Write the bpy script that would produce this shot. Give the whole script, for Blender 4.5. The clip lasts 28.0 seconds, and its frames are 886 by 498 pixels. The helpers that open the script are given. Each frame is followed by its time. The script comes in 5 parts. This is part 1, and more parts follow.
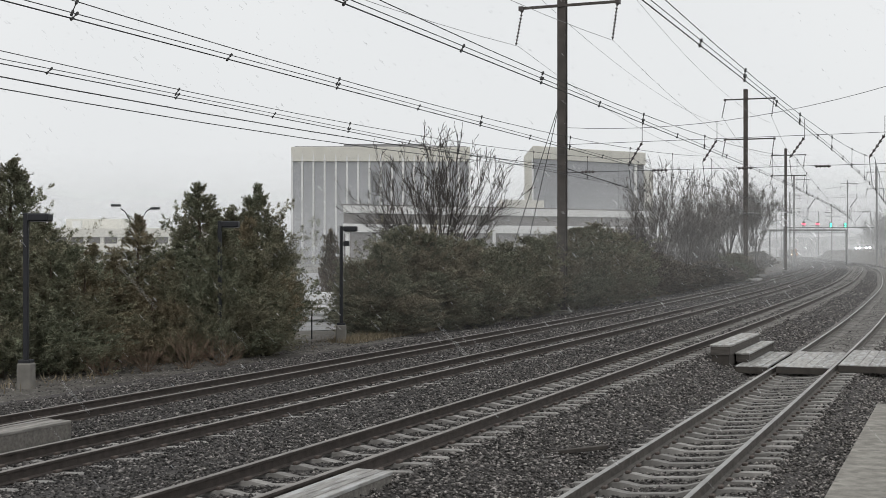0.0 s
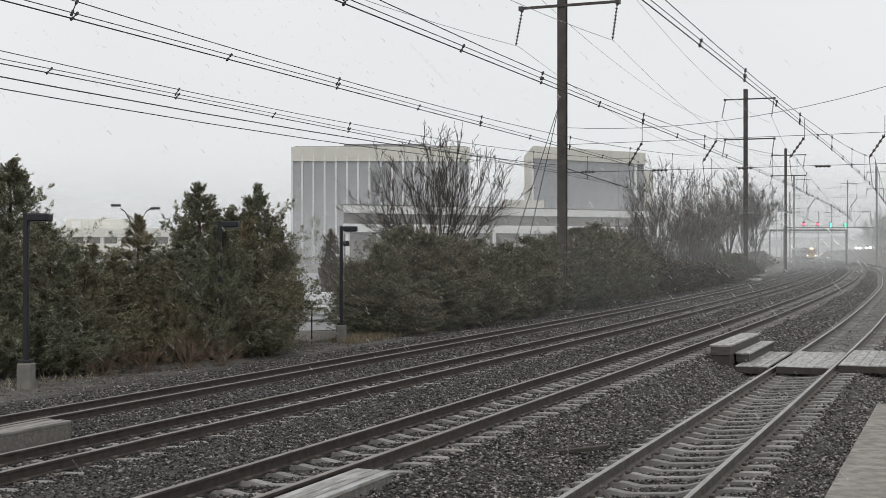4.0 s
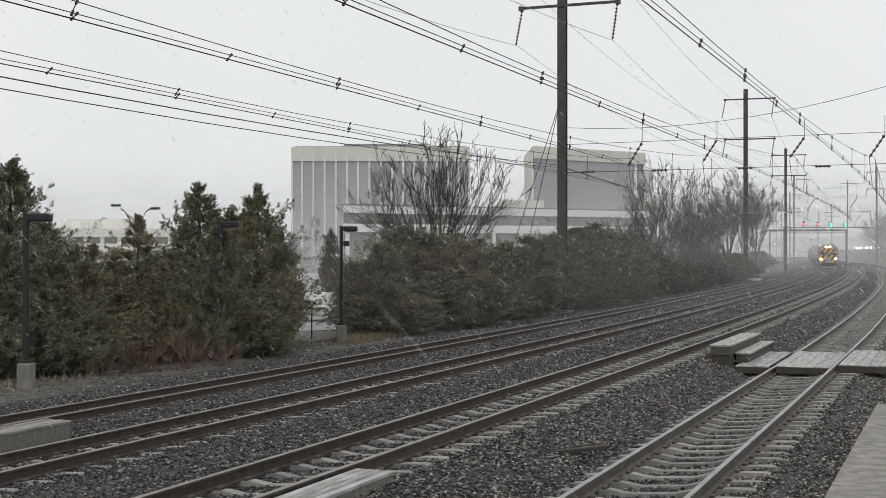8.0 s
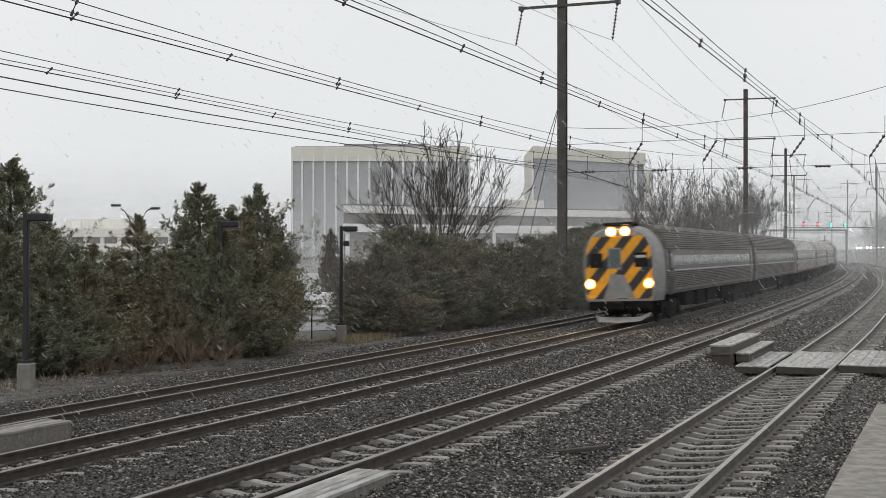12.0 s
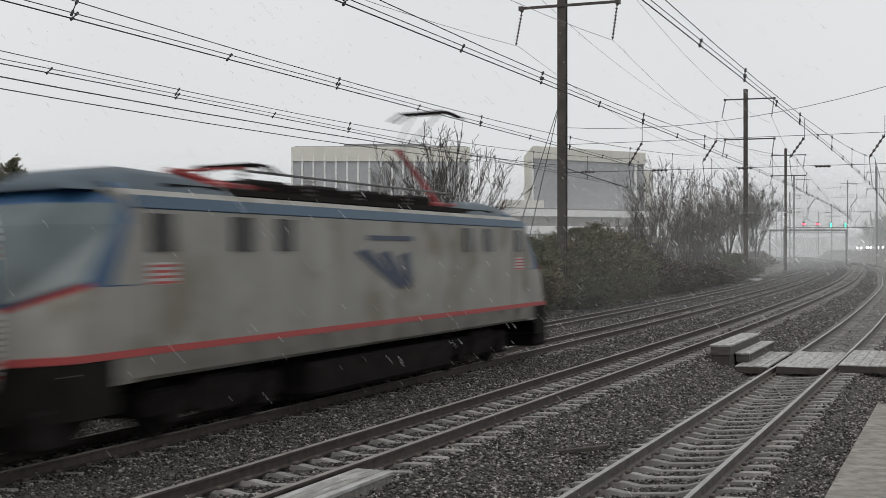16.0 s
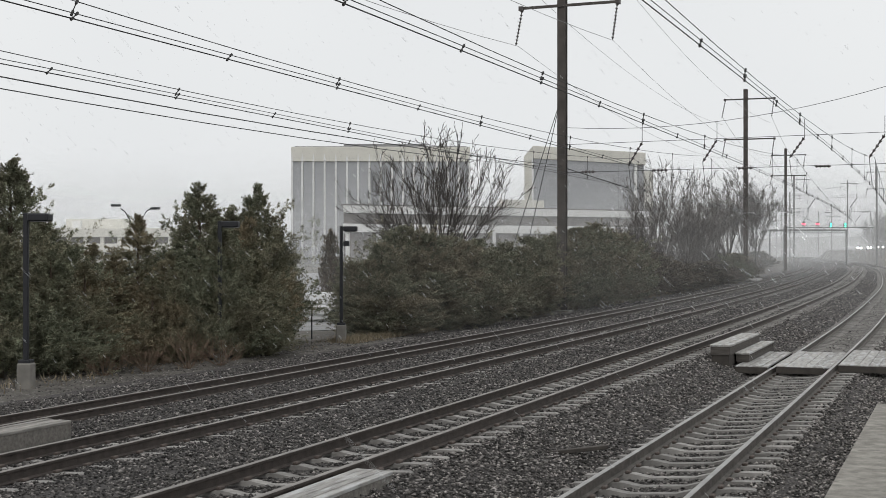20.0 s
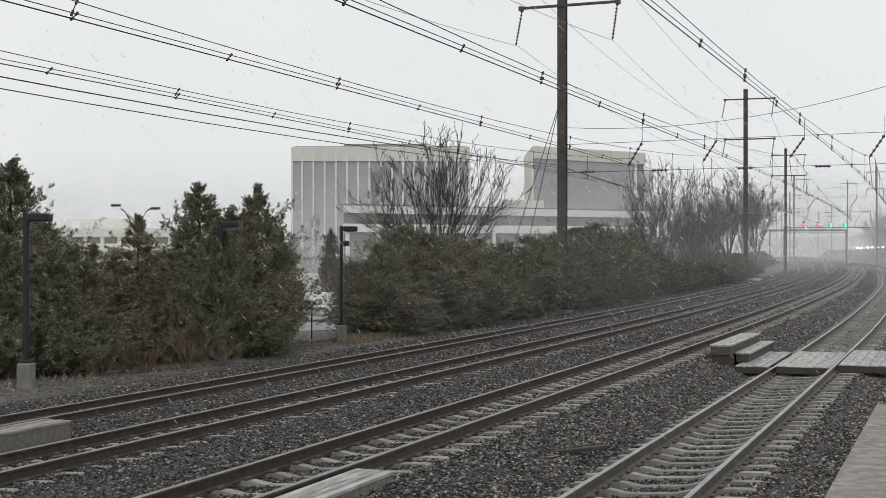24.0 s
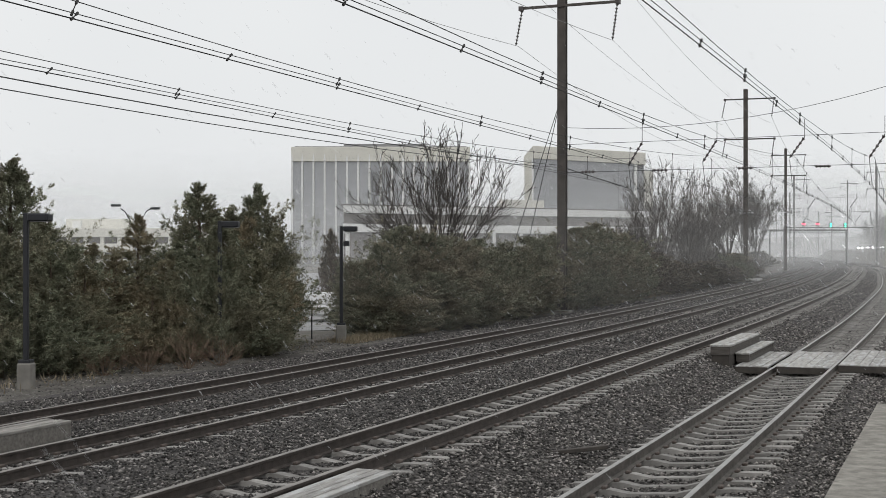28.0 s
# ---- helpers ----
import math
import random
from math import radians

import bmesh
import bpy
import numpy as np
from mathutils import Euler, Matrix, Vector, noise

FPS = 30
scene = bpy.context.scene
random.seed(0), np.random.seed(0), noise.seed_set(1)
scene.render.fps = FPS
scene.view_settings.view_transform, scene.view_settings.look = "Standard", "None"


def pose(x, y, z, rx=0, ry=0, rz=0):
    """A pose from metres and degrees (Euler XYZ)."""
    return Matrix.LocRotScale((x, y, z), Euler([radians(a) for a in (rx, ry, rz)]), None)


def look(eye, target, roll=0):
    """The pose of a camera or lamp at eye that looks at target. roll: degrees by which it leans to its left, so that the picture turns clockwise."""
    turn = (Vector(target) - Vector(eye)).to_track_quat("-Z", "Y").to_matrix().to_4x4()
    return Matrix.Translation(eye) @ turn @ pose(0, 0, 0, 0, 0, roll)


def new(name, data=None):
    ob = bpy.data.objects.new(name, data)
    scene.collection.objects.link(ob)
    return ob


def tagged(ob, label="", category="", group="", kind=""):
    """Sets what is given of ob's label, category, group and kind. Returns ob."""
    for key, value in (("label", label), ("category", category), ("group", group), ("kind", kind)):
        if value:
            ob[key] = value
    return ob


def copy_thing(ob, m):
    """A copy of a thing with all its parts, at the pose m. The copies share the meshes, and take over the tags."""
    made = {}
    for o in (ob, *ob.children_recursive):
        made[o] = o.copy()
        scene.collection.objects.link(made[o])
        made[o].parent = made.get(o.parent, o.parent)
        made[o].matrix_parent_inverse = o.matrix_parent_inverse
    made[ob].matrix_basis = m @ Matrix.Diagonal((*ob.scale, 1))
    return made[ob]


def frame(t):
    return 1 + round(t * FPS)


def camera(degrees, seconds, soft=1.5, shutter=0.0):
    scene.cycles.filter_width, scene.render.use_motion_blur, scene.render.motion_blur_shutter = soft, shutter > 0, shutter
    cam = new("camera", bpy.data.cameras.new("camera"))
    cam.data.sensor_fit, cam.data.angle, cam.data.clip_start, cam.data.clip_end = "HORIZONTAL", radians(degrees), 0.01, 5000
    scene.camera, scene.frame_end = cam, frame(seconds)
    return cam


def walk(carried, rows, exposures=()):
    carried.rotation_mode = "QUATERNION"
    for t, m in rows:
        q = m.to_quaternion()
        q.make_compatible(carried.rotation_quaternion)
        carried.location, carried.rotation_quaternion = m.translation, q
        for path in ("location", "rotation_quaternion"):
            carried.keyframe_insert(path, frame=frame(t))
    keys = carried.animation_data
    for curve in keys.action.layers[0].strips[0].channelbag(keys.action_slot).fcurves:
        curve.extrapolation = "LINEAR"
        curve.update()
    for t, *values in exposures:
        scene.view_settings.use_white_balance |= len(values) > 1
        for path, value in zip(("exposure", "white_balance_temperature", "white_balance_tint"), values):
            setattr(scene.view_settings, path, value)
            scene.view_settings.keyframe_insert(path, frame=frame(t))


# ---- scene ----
cam = camera(39.01, 28.0, soft=0.5, shutter=0.38)
EYE = pose(0, 0, 2.858, 90.109, 0, 0)
walk(cam, [(0, EYE), (28, EYE)], exposures=[(0, 0.0), (12.4, 0.0), (14.2, -0.13), (16.2, -0.13), (17.2, 0.0), (28, 0.0)])

# ---- world and light: overcast winter sky ----
world = bpy.data.worlds.new("overcast_sky")
scene.world = world
world.use_nodes = True
wn, wl = world.node_tree.nodes, world.node_tree.links
wn.clear()
sky = wn.new("ShaderNodeTexSky")
sky.sky_type = "NISHITA"
sky.sun_disc = False
sky.sun_elevation, sky.sun_rotation = radians(38), radians(200)
sky.air_density, sky.dust_density = 1.0, 6.0
dull = wn.new("ShaderNodeHueSaturation")
dull.inputs["Saturation"].default_value = 0.15
dull.inputs["Value"].default_value = 0.09
wl.new(sky.outputs[0], dull.inputs["Color"])
cloud_at = wn.new("ShaderNodeTexCoord")
cloud = wn.new("ShaderNodeTexNoise")
cloud.inputs["Scale"].default_value = 2.2
cloud.inputs["Detail"].default_value = 3
wl.new(cloud_at.outputs["Generated"], cloud.inputs["Vector"])
tone = wn.new("ShaderNodeValToRGB")
tone.color_ramp.elements[0].position, tone.color_ramp.elements[1].position = 0.3, 0.75
tone.color_ramp.elements[0].color = (0.845, 0.865, 0.88, 1)
tone.color_ramp.elements[1].color = (0.915, 0.93, 0.935, 1)
wl.new(cloud.outputs["Fac"], tone.inputs["Fac"])
veil = wn.new("ShaderNodeMix")
veil.data_type = "RGBA"
veil.inputs["Factor"].default_value = 0.9
wl.new(dull.outputs[0], veil.inputs[6])
wl.new(tone.outputs[0], veil.inputs[7])
back = wn.new("ShaderNodeBackground")
back.inputs["Strength"].default_value = 1.0
wl.new(veil.outputs[2], back.inputs["Color"])
wout = wn.new("ShaderNodeOutputWorld")
wl.new(back.outputs[0], wout.inputs["Surface"])

sun = new("sun", bpy.data.lights.new("sun", "SUN"))
sun.data.energy, sun.data.angle, sun.data.color = 0.5, radians(40), (1.0, 0.97, 0.93)
sun.matrix_world = look((0, 0, 50), (0 + 12, 25, 5))


# ---- materials ----
def mat(name, color, rough=0.8, metal=0.0, var=0.25, scale=6.0, bump=0.25, bscale=60.0, island=0.0, piece=0.0,
        spot=None, spot_scale=3.0, spot_at=0.6, stretch=(1, 1, 1)):
    """A surface with two scales of variation, bump, optional random per island or per object and stains of a second colour."""
    m = bpy.data.materials.new(name)
    m.use_nodes = True
    n, l = m.node_tree.nodes, m.node_tree.links
    b = n["Principled BSDF"]
    b.inputs["Roughness"].default_value, b.inputs["Metallic"].default_value = rough, metal
    tc = n.new("ShaderNodeTexCoord")
    mp = n.new("ShaderNodeMapping")
    mp.inputs["Scale"].default_value = stretch
    l.new(tc.outputs["Object"], mp.inputs["Vector"])
    n1 = n.new("ShaderNodeTexNoise")
    n1.inputs["Scale"].default_value, n1.inputs["Detail"].default_value = scale, 6
    l.new(mp.outputs[0], n1.inputs["Vector"])
    r = n.new("ShaderNodeMapRange")
    r.inputs["From Min"].default_value, r.inputs["From Max"].default_value = 0.3, 0.7
    r.inputs["To Min"].default_value, r.inputs["To Max"].default_value = 1 - var, 1 + var
    l.new(n1.outputs["Fac"], r.inputs["Value"])
    value = r.outputs[0]
    for amount, node, out in ((island, "ShaderNodeNewGeometry", "Random Per Island"), (piece, "ShaderNodeObjectInfo", "Random")):
        if amount:
            g = n.new(node)
            r2 = n.new("ShaderNodeMapRange")
            r2.inputs["To Min"].default_value, r2.inputs["To Max"].default_value = 1 - amount, 1 + amount
            l.new(g.outputs[out], r2.inputs["Value"])
            mu = n.new("ShaderNodeMath")
            mu.operation = "MULTIPLY"
            l.new(value, mu.inputs[0])
            l.new(r2.outputs[0], mu.inputs[1])
            value = mu.outputs[0]
    vm = n.new("ShaderNodeVectorMath")
    vm.operation = "SCALE"
    vm.inputs[0].default_value = color
    l.new(value, vm.inputs["Scale"])
    col = vm.outputs[0]
    if spot:
        n3 = n.new("ShaderNodeTexNoise")
        n3.inputs["Scale"].default_value, n3.inputs["Detail"].default_value = spot_scale, 8
        l.new(mp.outputs[0], n3.inputs["Vector"])
        r3 = n.new("ShaderNodeMapRange")
        r3.inputs["From Min"].default_value, r3.inputs["From Max"].default_value = spot_at, spot_at + 0.12
        l.new(n3.outputs["Fac"], r3.inputs["Value"])
        mx = n.new("ShaderNodeMix")
        mx.data_type = "RGBA"
        l.new(r3.outputs[0], mx.inputs["Factor"])
        l.new(col, mx.inputs[6])
        mx.inputs[7].default_value = (*spot, 1)
        col = mx.outputs[2]
    l.new(col, b.inputs["Base Color"])
    if bump:
        n2 = n.new("ShaderNodeTexNoise")
        n2.inputs["Scale"].default_value, n2.inputs["Detail"].default_value = bscale, 4
        l.new(mp.outputs[0], n2.inputs["Vector"])
        bp = n.new("ShaderNodeBump")
        bp.inputs["Strength"].default_value, bp.inputs["Distance"].default_value = bump, 0.02
        l.new(n2.outputs["Fac"], bp.inputs["Height"])
        l.new(bp.outputs[0], b.inputs["Normal"])
    return m


def glow(name, color, strength):
    m = bpy.data.materials.new(name)
    m.use_nodes = True
    b = m.node_tree.nodes["Principled BSDF"]
    b.inputs["Base Color"].default_value = (*color, 1)
    b.inputs["Emission Color"].default_value = (*color, 1)
    b.inputs["Emission Strength"].default_value = strength
    return m


M_GROUND = mat("winter_soil", (0.12, 0.11, 0.095), 0.95, var=0.35, scale=0.6, bump=0.6, bscale=14, spot=(0.2, 0.18, 0.13), spot_scale=0.9)
M_VERGE = mat("gravelly_verge", (0.088, 0.08, 0.07), 0.95, var=0.4, scale=2.5, bump=0.8, bscale=22, spot=(0.2, 0.19, 0.18), spot_scale=9, spot_at=0.56)
M_BED = mat("ballast_bed", (0.05, 0.045, 0.043), 0.9, var=0.5, scale=20, bump=1.0, bscale=38, spot=(0.12, 0.115, 0.11), spot_scale=26, spot_at=0.62)
M_STONE = mat("ballast_stone", (0.078, 0.071, 0.069), 0.85, var=0.3, scale=25, bump=0.2, bscale=90, island=0.85)
M_RAILD = mat("rail_dull_grey", (0.125, 0.113, 0.102), 0.75, 0.3, var=0.3, scale=7, bump=0.3, bscale=60)
M_RAIL = mat("rail_rust", (0.06, 0.049, 0.043), 0.8, 0.15, var=0.3, scale=7, bump=0.3, bscale=60)
M_HEAD = mat("rail_head_steel", (0.33, 0.32, 0.31), 0.45, 0.6, var=0.2, scale=3, bump=0.05)
M_HEADB = mat("rail_head_browned", (0.24, 0.222, 0.208), 0.6, 0.3, var=0.25, scale=3, bump=0.05)
M_TIE = mat("concrete_sleeper", (0.25, 0.24, 0.227), 0.9, var=0.3, scale=5, bump=0.3, bscale=70, piece=0.2, spot=(0.14, 0.13, 0.12), spot_scale=6)


def stony(m, tones):
    """Gives each stone one of several tones."""
    n, l = m.node_tree.nodes, m.node_tree.links
    g = n.new("ShaderNodeNewGeometry")
    cr = n.new("ShaderNodeValToRGB")
    cr.color_ramp.interpolation = "CONSTANT"
    e = cr.color_ramp.elements
    e[0].color = (*tones[0][1], 1)
    e[1].position, e[1].color = tones[1][0], (*tones[1][1], 1)
    for at, c in tones[2:]:
        e.new(at).color = (*c, 1)
    l.new(g.outputs["Random Per Island"], cr.inputs["Fac"])
    l.new(cr.outputs[0], n["Principled BSDF"].inputs["Base Color"])


stony(M_STONE, ((0, (0.031, 0.029, 0.027)), (0.25, (0.079, 0.073, 0.069)), (0.5, (0.150, 0.139, 0.131)), (0.76, (0.258, 0.239, 0.226)), (0.92, (0.432, 0.400, 0.378))))
M_STONED = mat("dark_ballast_stone", (0.06, 0.055, 0.053), 0.8, var=0.3, scale=25, bump=0.2, bscale=90)
stony(M_STONED, ((0, (0.021, 0.019, 0.018)), (0.28, (0.055, 0.051, 0.048)), (0.54, (0.108, 0.100, 0.095)), (0.79, (0.190, 0.176, 0.166)), (0.94, (0.345, 0.319, 0.302))))
M_CLIP = mat("fastening", (0.1, 0.08, 0.07), 0.7, 0.4, var=0.3, bump=0.2)
M_CONC = mat("old_concrete", (0.2, 0.19, 0.172), 0.9, var=0.2, scale=3, bump=0.3, bscale=50, spot=(0.2, 0.19, 0.17), spot_scale=4)
M_PLATFORM = mat("platform_concrete", (0.265, 0.25, 0.222), 0.9, var=0.34, scale=4.5, bump=0.9, bscale=45, spot=(0.19, 0.18, 0.16), spot_scale=5, spot_at=0.52)
M_WOOD = mat("grey_timber", (0.33, 0.318, 0.30), 0.6, var=0.35, scale=2.2, bump=0.5, bscale=30, piece=0.2, stretch=(5, 1, 5), spot=(0.47, 0.47, 0.47), spot_scale=1.3, spot_at=0.5)
M_WOODD = mat("brown_grey_timber", (0.27, 0.255, 0.235), 0.85, var=0.35, scale=2.2, bump=0.5, bscale=30, piece=0.15, stretch=(5, 1, 5), spot=(0.27, 0.26, 0.245), spot_scale=2.0, spot_at=0.55)
# Two tones for side boards, both darker than the planks on top.
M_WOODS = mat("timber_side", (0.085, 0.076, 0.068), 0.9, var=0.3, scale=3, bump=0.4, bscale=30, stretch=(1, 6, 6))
M_WOODL = mat("timber_side_paler", (0.185, 0.172, 0.155), 0.9, var=0.3, scale=3, bump=0.4, bscale=30, stretch=(1, 6, 6))
M_SHUT = mat("timber_dark", (0.055, 0.048, 0.042), 0.9, var=0.3, scale=3, bump=0.4)
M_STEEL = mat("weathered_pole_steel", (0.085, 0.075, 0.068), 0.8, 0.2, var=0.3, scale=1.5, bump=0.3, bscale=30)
# Galvanised steel, also used to put distance haze into far poles.
M_STEELF = mat("galvanised_hazed_steel", (0.26, 0.26, 0.26), 0.7, 0.2, var=0.2, scale=1.5, bump=0.1)
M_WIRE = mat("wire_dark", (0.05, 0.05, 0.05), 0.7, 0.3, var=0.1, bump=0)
# Pale wire, on the far spans with haze in its colour.
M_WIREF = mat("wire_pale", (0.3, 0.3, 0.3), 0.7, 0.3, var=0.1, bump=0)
M_INS = mat("insulator_glaze", (0.06, 0.05, 0.05), 0.35, var=0.2, bump=0)
M_LAMP = mat("lamp_paint", (0.011, 0.012, 0.016), 0.55, var=0.2, scale=3, bump=0.1)
M_BARK = mat("bare_bark", (0.05, 0.043, 0.038), 0.95, var=0.3, scale=6, bump=0.4, bscale=40)
# Barks for farther trees: distance haze is put into their paler colours.
M_BARKP = mat("pale_hazed_bark", (0.34, 0.335, 0.33), 0.95, var=0.1, scale=6, bump=0)
M_BARKM = mat("grey_hazed_bark", (0.15, 0.14, 0.132), 0.95, var=0.15, scale=6, bump=0)
M_BARKF = mat("hazed_bark", (0.13, 0.119, 0.112), 0.95, var=0.2, scale=6, bump=0.3, bscale=40)
M_TRUNK = mat("cedar_bark", (0.1, 0.075, 0.055), 0.95, var=0.3, scale=6, bump=0.4, bscale=40)


def leafy(name, low, high, dry, brown=0.5):
    """Foliage: tone by twig and by leaf, with larger browned patches."""
    m = mat(name, low, 0.85, var=0.25, scale=1.2, bump=0)
    n, l = m.node_tree.nodes, m.node_tree.links
    m.node_tree.nodes["Principled BSDF"].inputs["Specular IOR Level"].default_value = 0.2
    g = n.new("ShaderNodeNewGeometry")
    cr = n.new("ShaderNodeValToRGB")
    e = cr.color_ramp.elements
    e[0].color, e[1].color = (*low, 1), (*high, 1)
    l.new(g.outputs["Random Per Island"], cr.inputs["Fac"])
    tc = n.new("ShaderNodeTexCoord")
    ob = n.new("ShaderNodeObjectInfo")
    shift = n.new("ShaderNodeVectorMath")
    l.new(tc.outputs["Object"], shift.inputs[0])
    l.new(ob.outputs["Location"], shift.inputs[1])
    tones = []
    for scale, lo, hi, a, b in ((2.6, 0.3, 0.7, 0.55, 1.5), (0.55, 0.42, 0.62, 0.0, brown)):
        no = n.new("ShaderNodeTexNoise")
        no.inputs["Scale"].default_value, no.inputs["Detail"].default_value = scale, 3
        l.new(shift.outputs[0], no.inputs["Vector"])
        mr = n.new("ShaderNodeMapRange")
        mr.inputs["From Min"].default_value, mr.inputs["From Max"].default_value = lo, hi
        mr.inputs["To Min"].default_value, mr.inputs["To Max"].default_value = a, b
        l.new(no.outputs["Fac"], mr.inputs["Value"])
        tones.append(mr.outputs[0])
    mx = n.new("ShaderNodeMix")
    mx.data_type = "RGBA"
    l.new(tones[1], mx.inputs["Factor"])
    l.new(cr.outputs[0], mx.inputs[6])
    mx.inputs[7].default_value = (*dry, 1)
    vm = n.new("ShaderNodeVectorMath")
    vm.operation = "SCALE"
    l.new(mx.outputs[2], vm.inputs[0])
    l.new(tones[0], vm.inputs["Scale"])
    l.new(vm.outputs[0], n["Principled BSDF"].inputs["Base Color"])
    return m


M_LEAF = leafy("cedar_foliage", (0.108, 0.117, 0.08), (0.24, 0.25, 0.175), (0.205, 0.165, 0.115), 0.45)
M_LEAFB = leafy("browned_cedar_foliage", (0.12, 0.12, 0.08), (0.25, 0.24, 0.165), (0.24, 0.182, 0.12), 0.6)
M_LEAFH = leafy("hedge_foliage", (0.116, 0.122, 0.087), (0.24, 0.24, 0.178), (0.22, 0.178, 0.132), 0.6)
M_LEAFF = leafy("brown_grey_foliage", (0.085, 0.078, 0.064), (0.16, 0.145, 0.12), (0.17, 0.138, 0.112), 0.6)


# ---- mesh helpers ----
def obj_from(name, verts, faces, material, parent=None, label="", kind=""):
    me = bpy.data.meshes.new(name)
    me.from_pydata([tuple(v) for v in verts], [], faces)
    me.update()
    ob = new(name, me)
    for mt in (material if isinstance(material, (list, tuple)) else [material]):
        me.materials.append(mt)
    if parent:
        ob.parent = parent
    return tagged(ob, label, kind=kind)


def part(name, bm, material, parent=None, label="", kind=""):
    """Links a bmesh as one mesh object under a thing or a part."""
    me = bpy.data.meshes.new(name)
    bm.normal_update()
    bm.to_mesh(me)
    bm.free()
    ob = new(name, me)
    for mt in (material if isinstance(material, (list, tuple)) else [material]):
        me.materials.append(mt)
    if parent:
        ob.parent = parent
    return tagged(ob, label, kind=kind)


def box(bm, x0, x1, y0, y1, z0, z1, bevel=0.0, m=None):
    vs = bmesh.ops.create_cube(bm, size=1)["verts"]
    for v in vs:
        v.co = Vector(((x0 + x1) / 2 + v.co.x * (x1 - x0), (y0 + y1) / 2 + v.co.y * (y1 - y0), (z0 + z1) / 2 + v.co.z * (z1 - z0)))
    if bevel:
        es = list({e for v in vs for e in v.link_edges})
        vs = list({v for f in bmesh.ops.bevel(bm, geom=es, offset=bevel, segments=1, affect="EDGES")["faces"] for v in f.verts} | {v for v in vs if v.is_valid})
    if m is not None:
        for v in vs:
            v.co = m @ v.co
    return vs


def boxed(name, dims, material, parent=None, label="", bevel=0.0, kind="", m=None):
    bm = bmesh.new()
    box(bm, *dims, bevel=bevel, m=m)
    return part(name, bm, material, parent, label, kind)


def tube_data(pts, radii, n=5):
    """Vertices and faces of a tapered tube through pts."""
    vs, fs = [], []
    pts = [Vector(p) for p in pts]
    for i, p in enumerate(pts):
        d = (pts[min(i + 1, len(pts) - 1)] - pts[max(i - 1, 0)]).normalized()
        a = d.cross(Vector((0, 0, 1)) if abs(d.z) < 0.9 else Vector((1, 0, 0))).normalized()
        b = d.cross(a)
        r = radii[i] if isinstance(radii, (list, tuple)) else radii
        for k in range(n):
            w = 2 * math.pi * k / n
            vs.append(p + a * (r * math.cos(w)) + b * (r * math.sin(w)))
    for i in range(len(pts) - 1):
        for k in range(n):
            k2 = (k + 1) % n
            fs.append((i * n + k, i * n + k2, (i + 1) * n + k2, (i + 1) * n + k))
    fs.append(tuple(range(n)))
    fs.append(tuple(range((len(pts) - 1) * n, len(pts) * n)))
    return vs, fs


def tubes(name, runs, material, parent=None, label="", n=5, kind=""):
    """Several tubes [(pts, radii), ...] as one mesh."""
    V, F = [], []
    for pts, radii in runs:
        v, f = tube_data(pts, radii, n)
        F += [tuple(i + len(V) for i in q) for q in f]
        V += v
    return obj_from(name, V, F, material, parent, label, kind)


def disc(bm, c, axis, r, depth, n=14, r2=None):
    """A short cylinder at c along axis."""
    q = Vector(axis).to_track_quat("Z", "Y").to_matrix().to_4x4()
    bmesh.ops.create_cone(bm, cap_ends=True, segments=n, radius1=r, radius2=r if r2 is None else r2, depth=depth, matrix=Matrix.Translation(c) @ q)


def empty(name, m, label, category, group="", kind=""):
    ob = new(name)
    ob.empty_display_size = 0.2
    ob.matrix_world = m
    return tagged(ob, label, category, group, kind)


# ---- the line of the railway: straight, then bending to the left ----
KNOT = [-60, 20, 50, 80, 110, 150, 200, 300, 400, 500, 640]
BEND = [0.000008, 0.000024, -0.000875, -0.000188, -0.000801, -0.000023, -0.000545, -0.000501, 0.000067, -0.000101, -0.000108]
LS = np.arange(-800, 1202, 2.0)
LK = np.interp(LS, KNOT, BEND, left=0, right=0)
LP = np.cumsum(LK) * 2.0
I20 = int((20 + 800) / 2)
LP = LP - LP[I20] + 0.394169
LX, LY = np.cumsum(np.sin(LP)) * 2, np.cumsum(np.cos(LP)) * 2
LX, LY = LX - LX[I20] - 2.857, LY - LY[I20] + 24.516
TRACKS = {"A": (-3.99, -0.19), "B": (0.0, 0.0), "C": (4.463, 0.23), "D": (8.364, -0.019)}
CANT = 0.119 / 1.51


def on(s, off, z=0.0):
    """The place at s metres along the line, off metres to its right."""
    p = np.interp(s, LS, LP)
    return Vector((np.interp(s, LS, LX) + off * math.cos(p), np.interp(s, LS, LY) - off * math.sin(p), z))


def heading(s):
    return float(np.interp(s, LS, LP))


def along(s, off, z=0.0):
    """A pose at s, off, with y along the line and x to its right."""
    p = on(s, off, z)
    return pose(p.x, p.y, p.z, 0, 0, -math.degrees(heading(s)))


def bed_z(off):
    """The height of the stones across the line: heaped over the far track, low between the sleepers of the near ones."""
    xs, zs = [-8.2, -6.4], [-0.56, -0.47]
    for (o, z), (edge, crib) in zip(TRACKS.values(), ((0.165, 0.19), (0.19, 0.2), (0.205, 0.245), (0.21, 0.27))):
        xs += [o - 1.3, o - 0.6, o + 0.6, o + 1.3]
        zs += [z - 1.3 * CANT - edge, z - 0.6 * CANT - crib, z + 0.6 * CANT - crib, z + 1.3 * CANT - edge]
    return np.interp(off, xs + [9.95, 11.5], zs + [-0.24, -0.4])


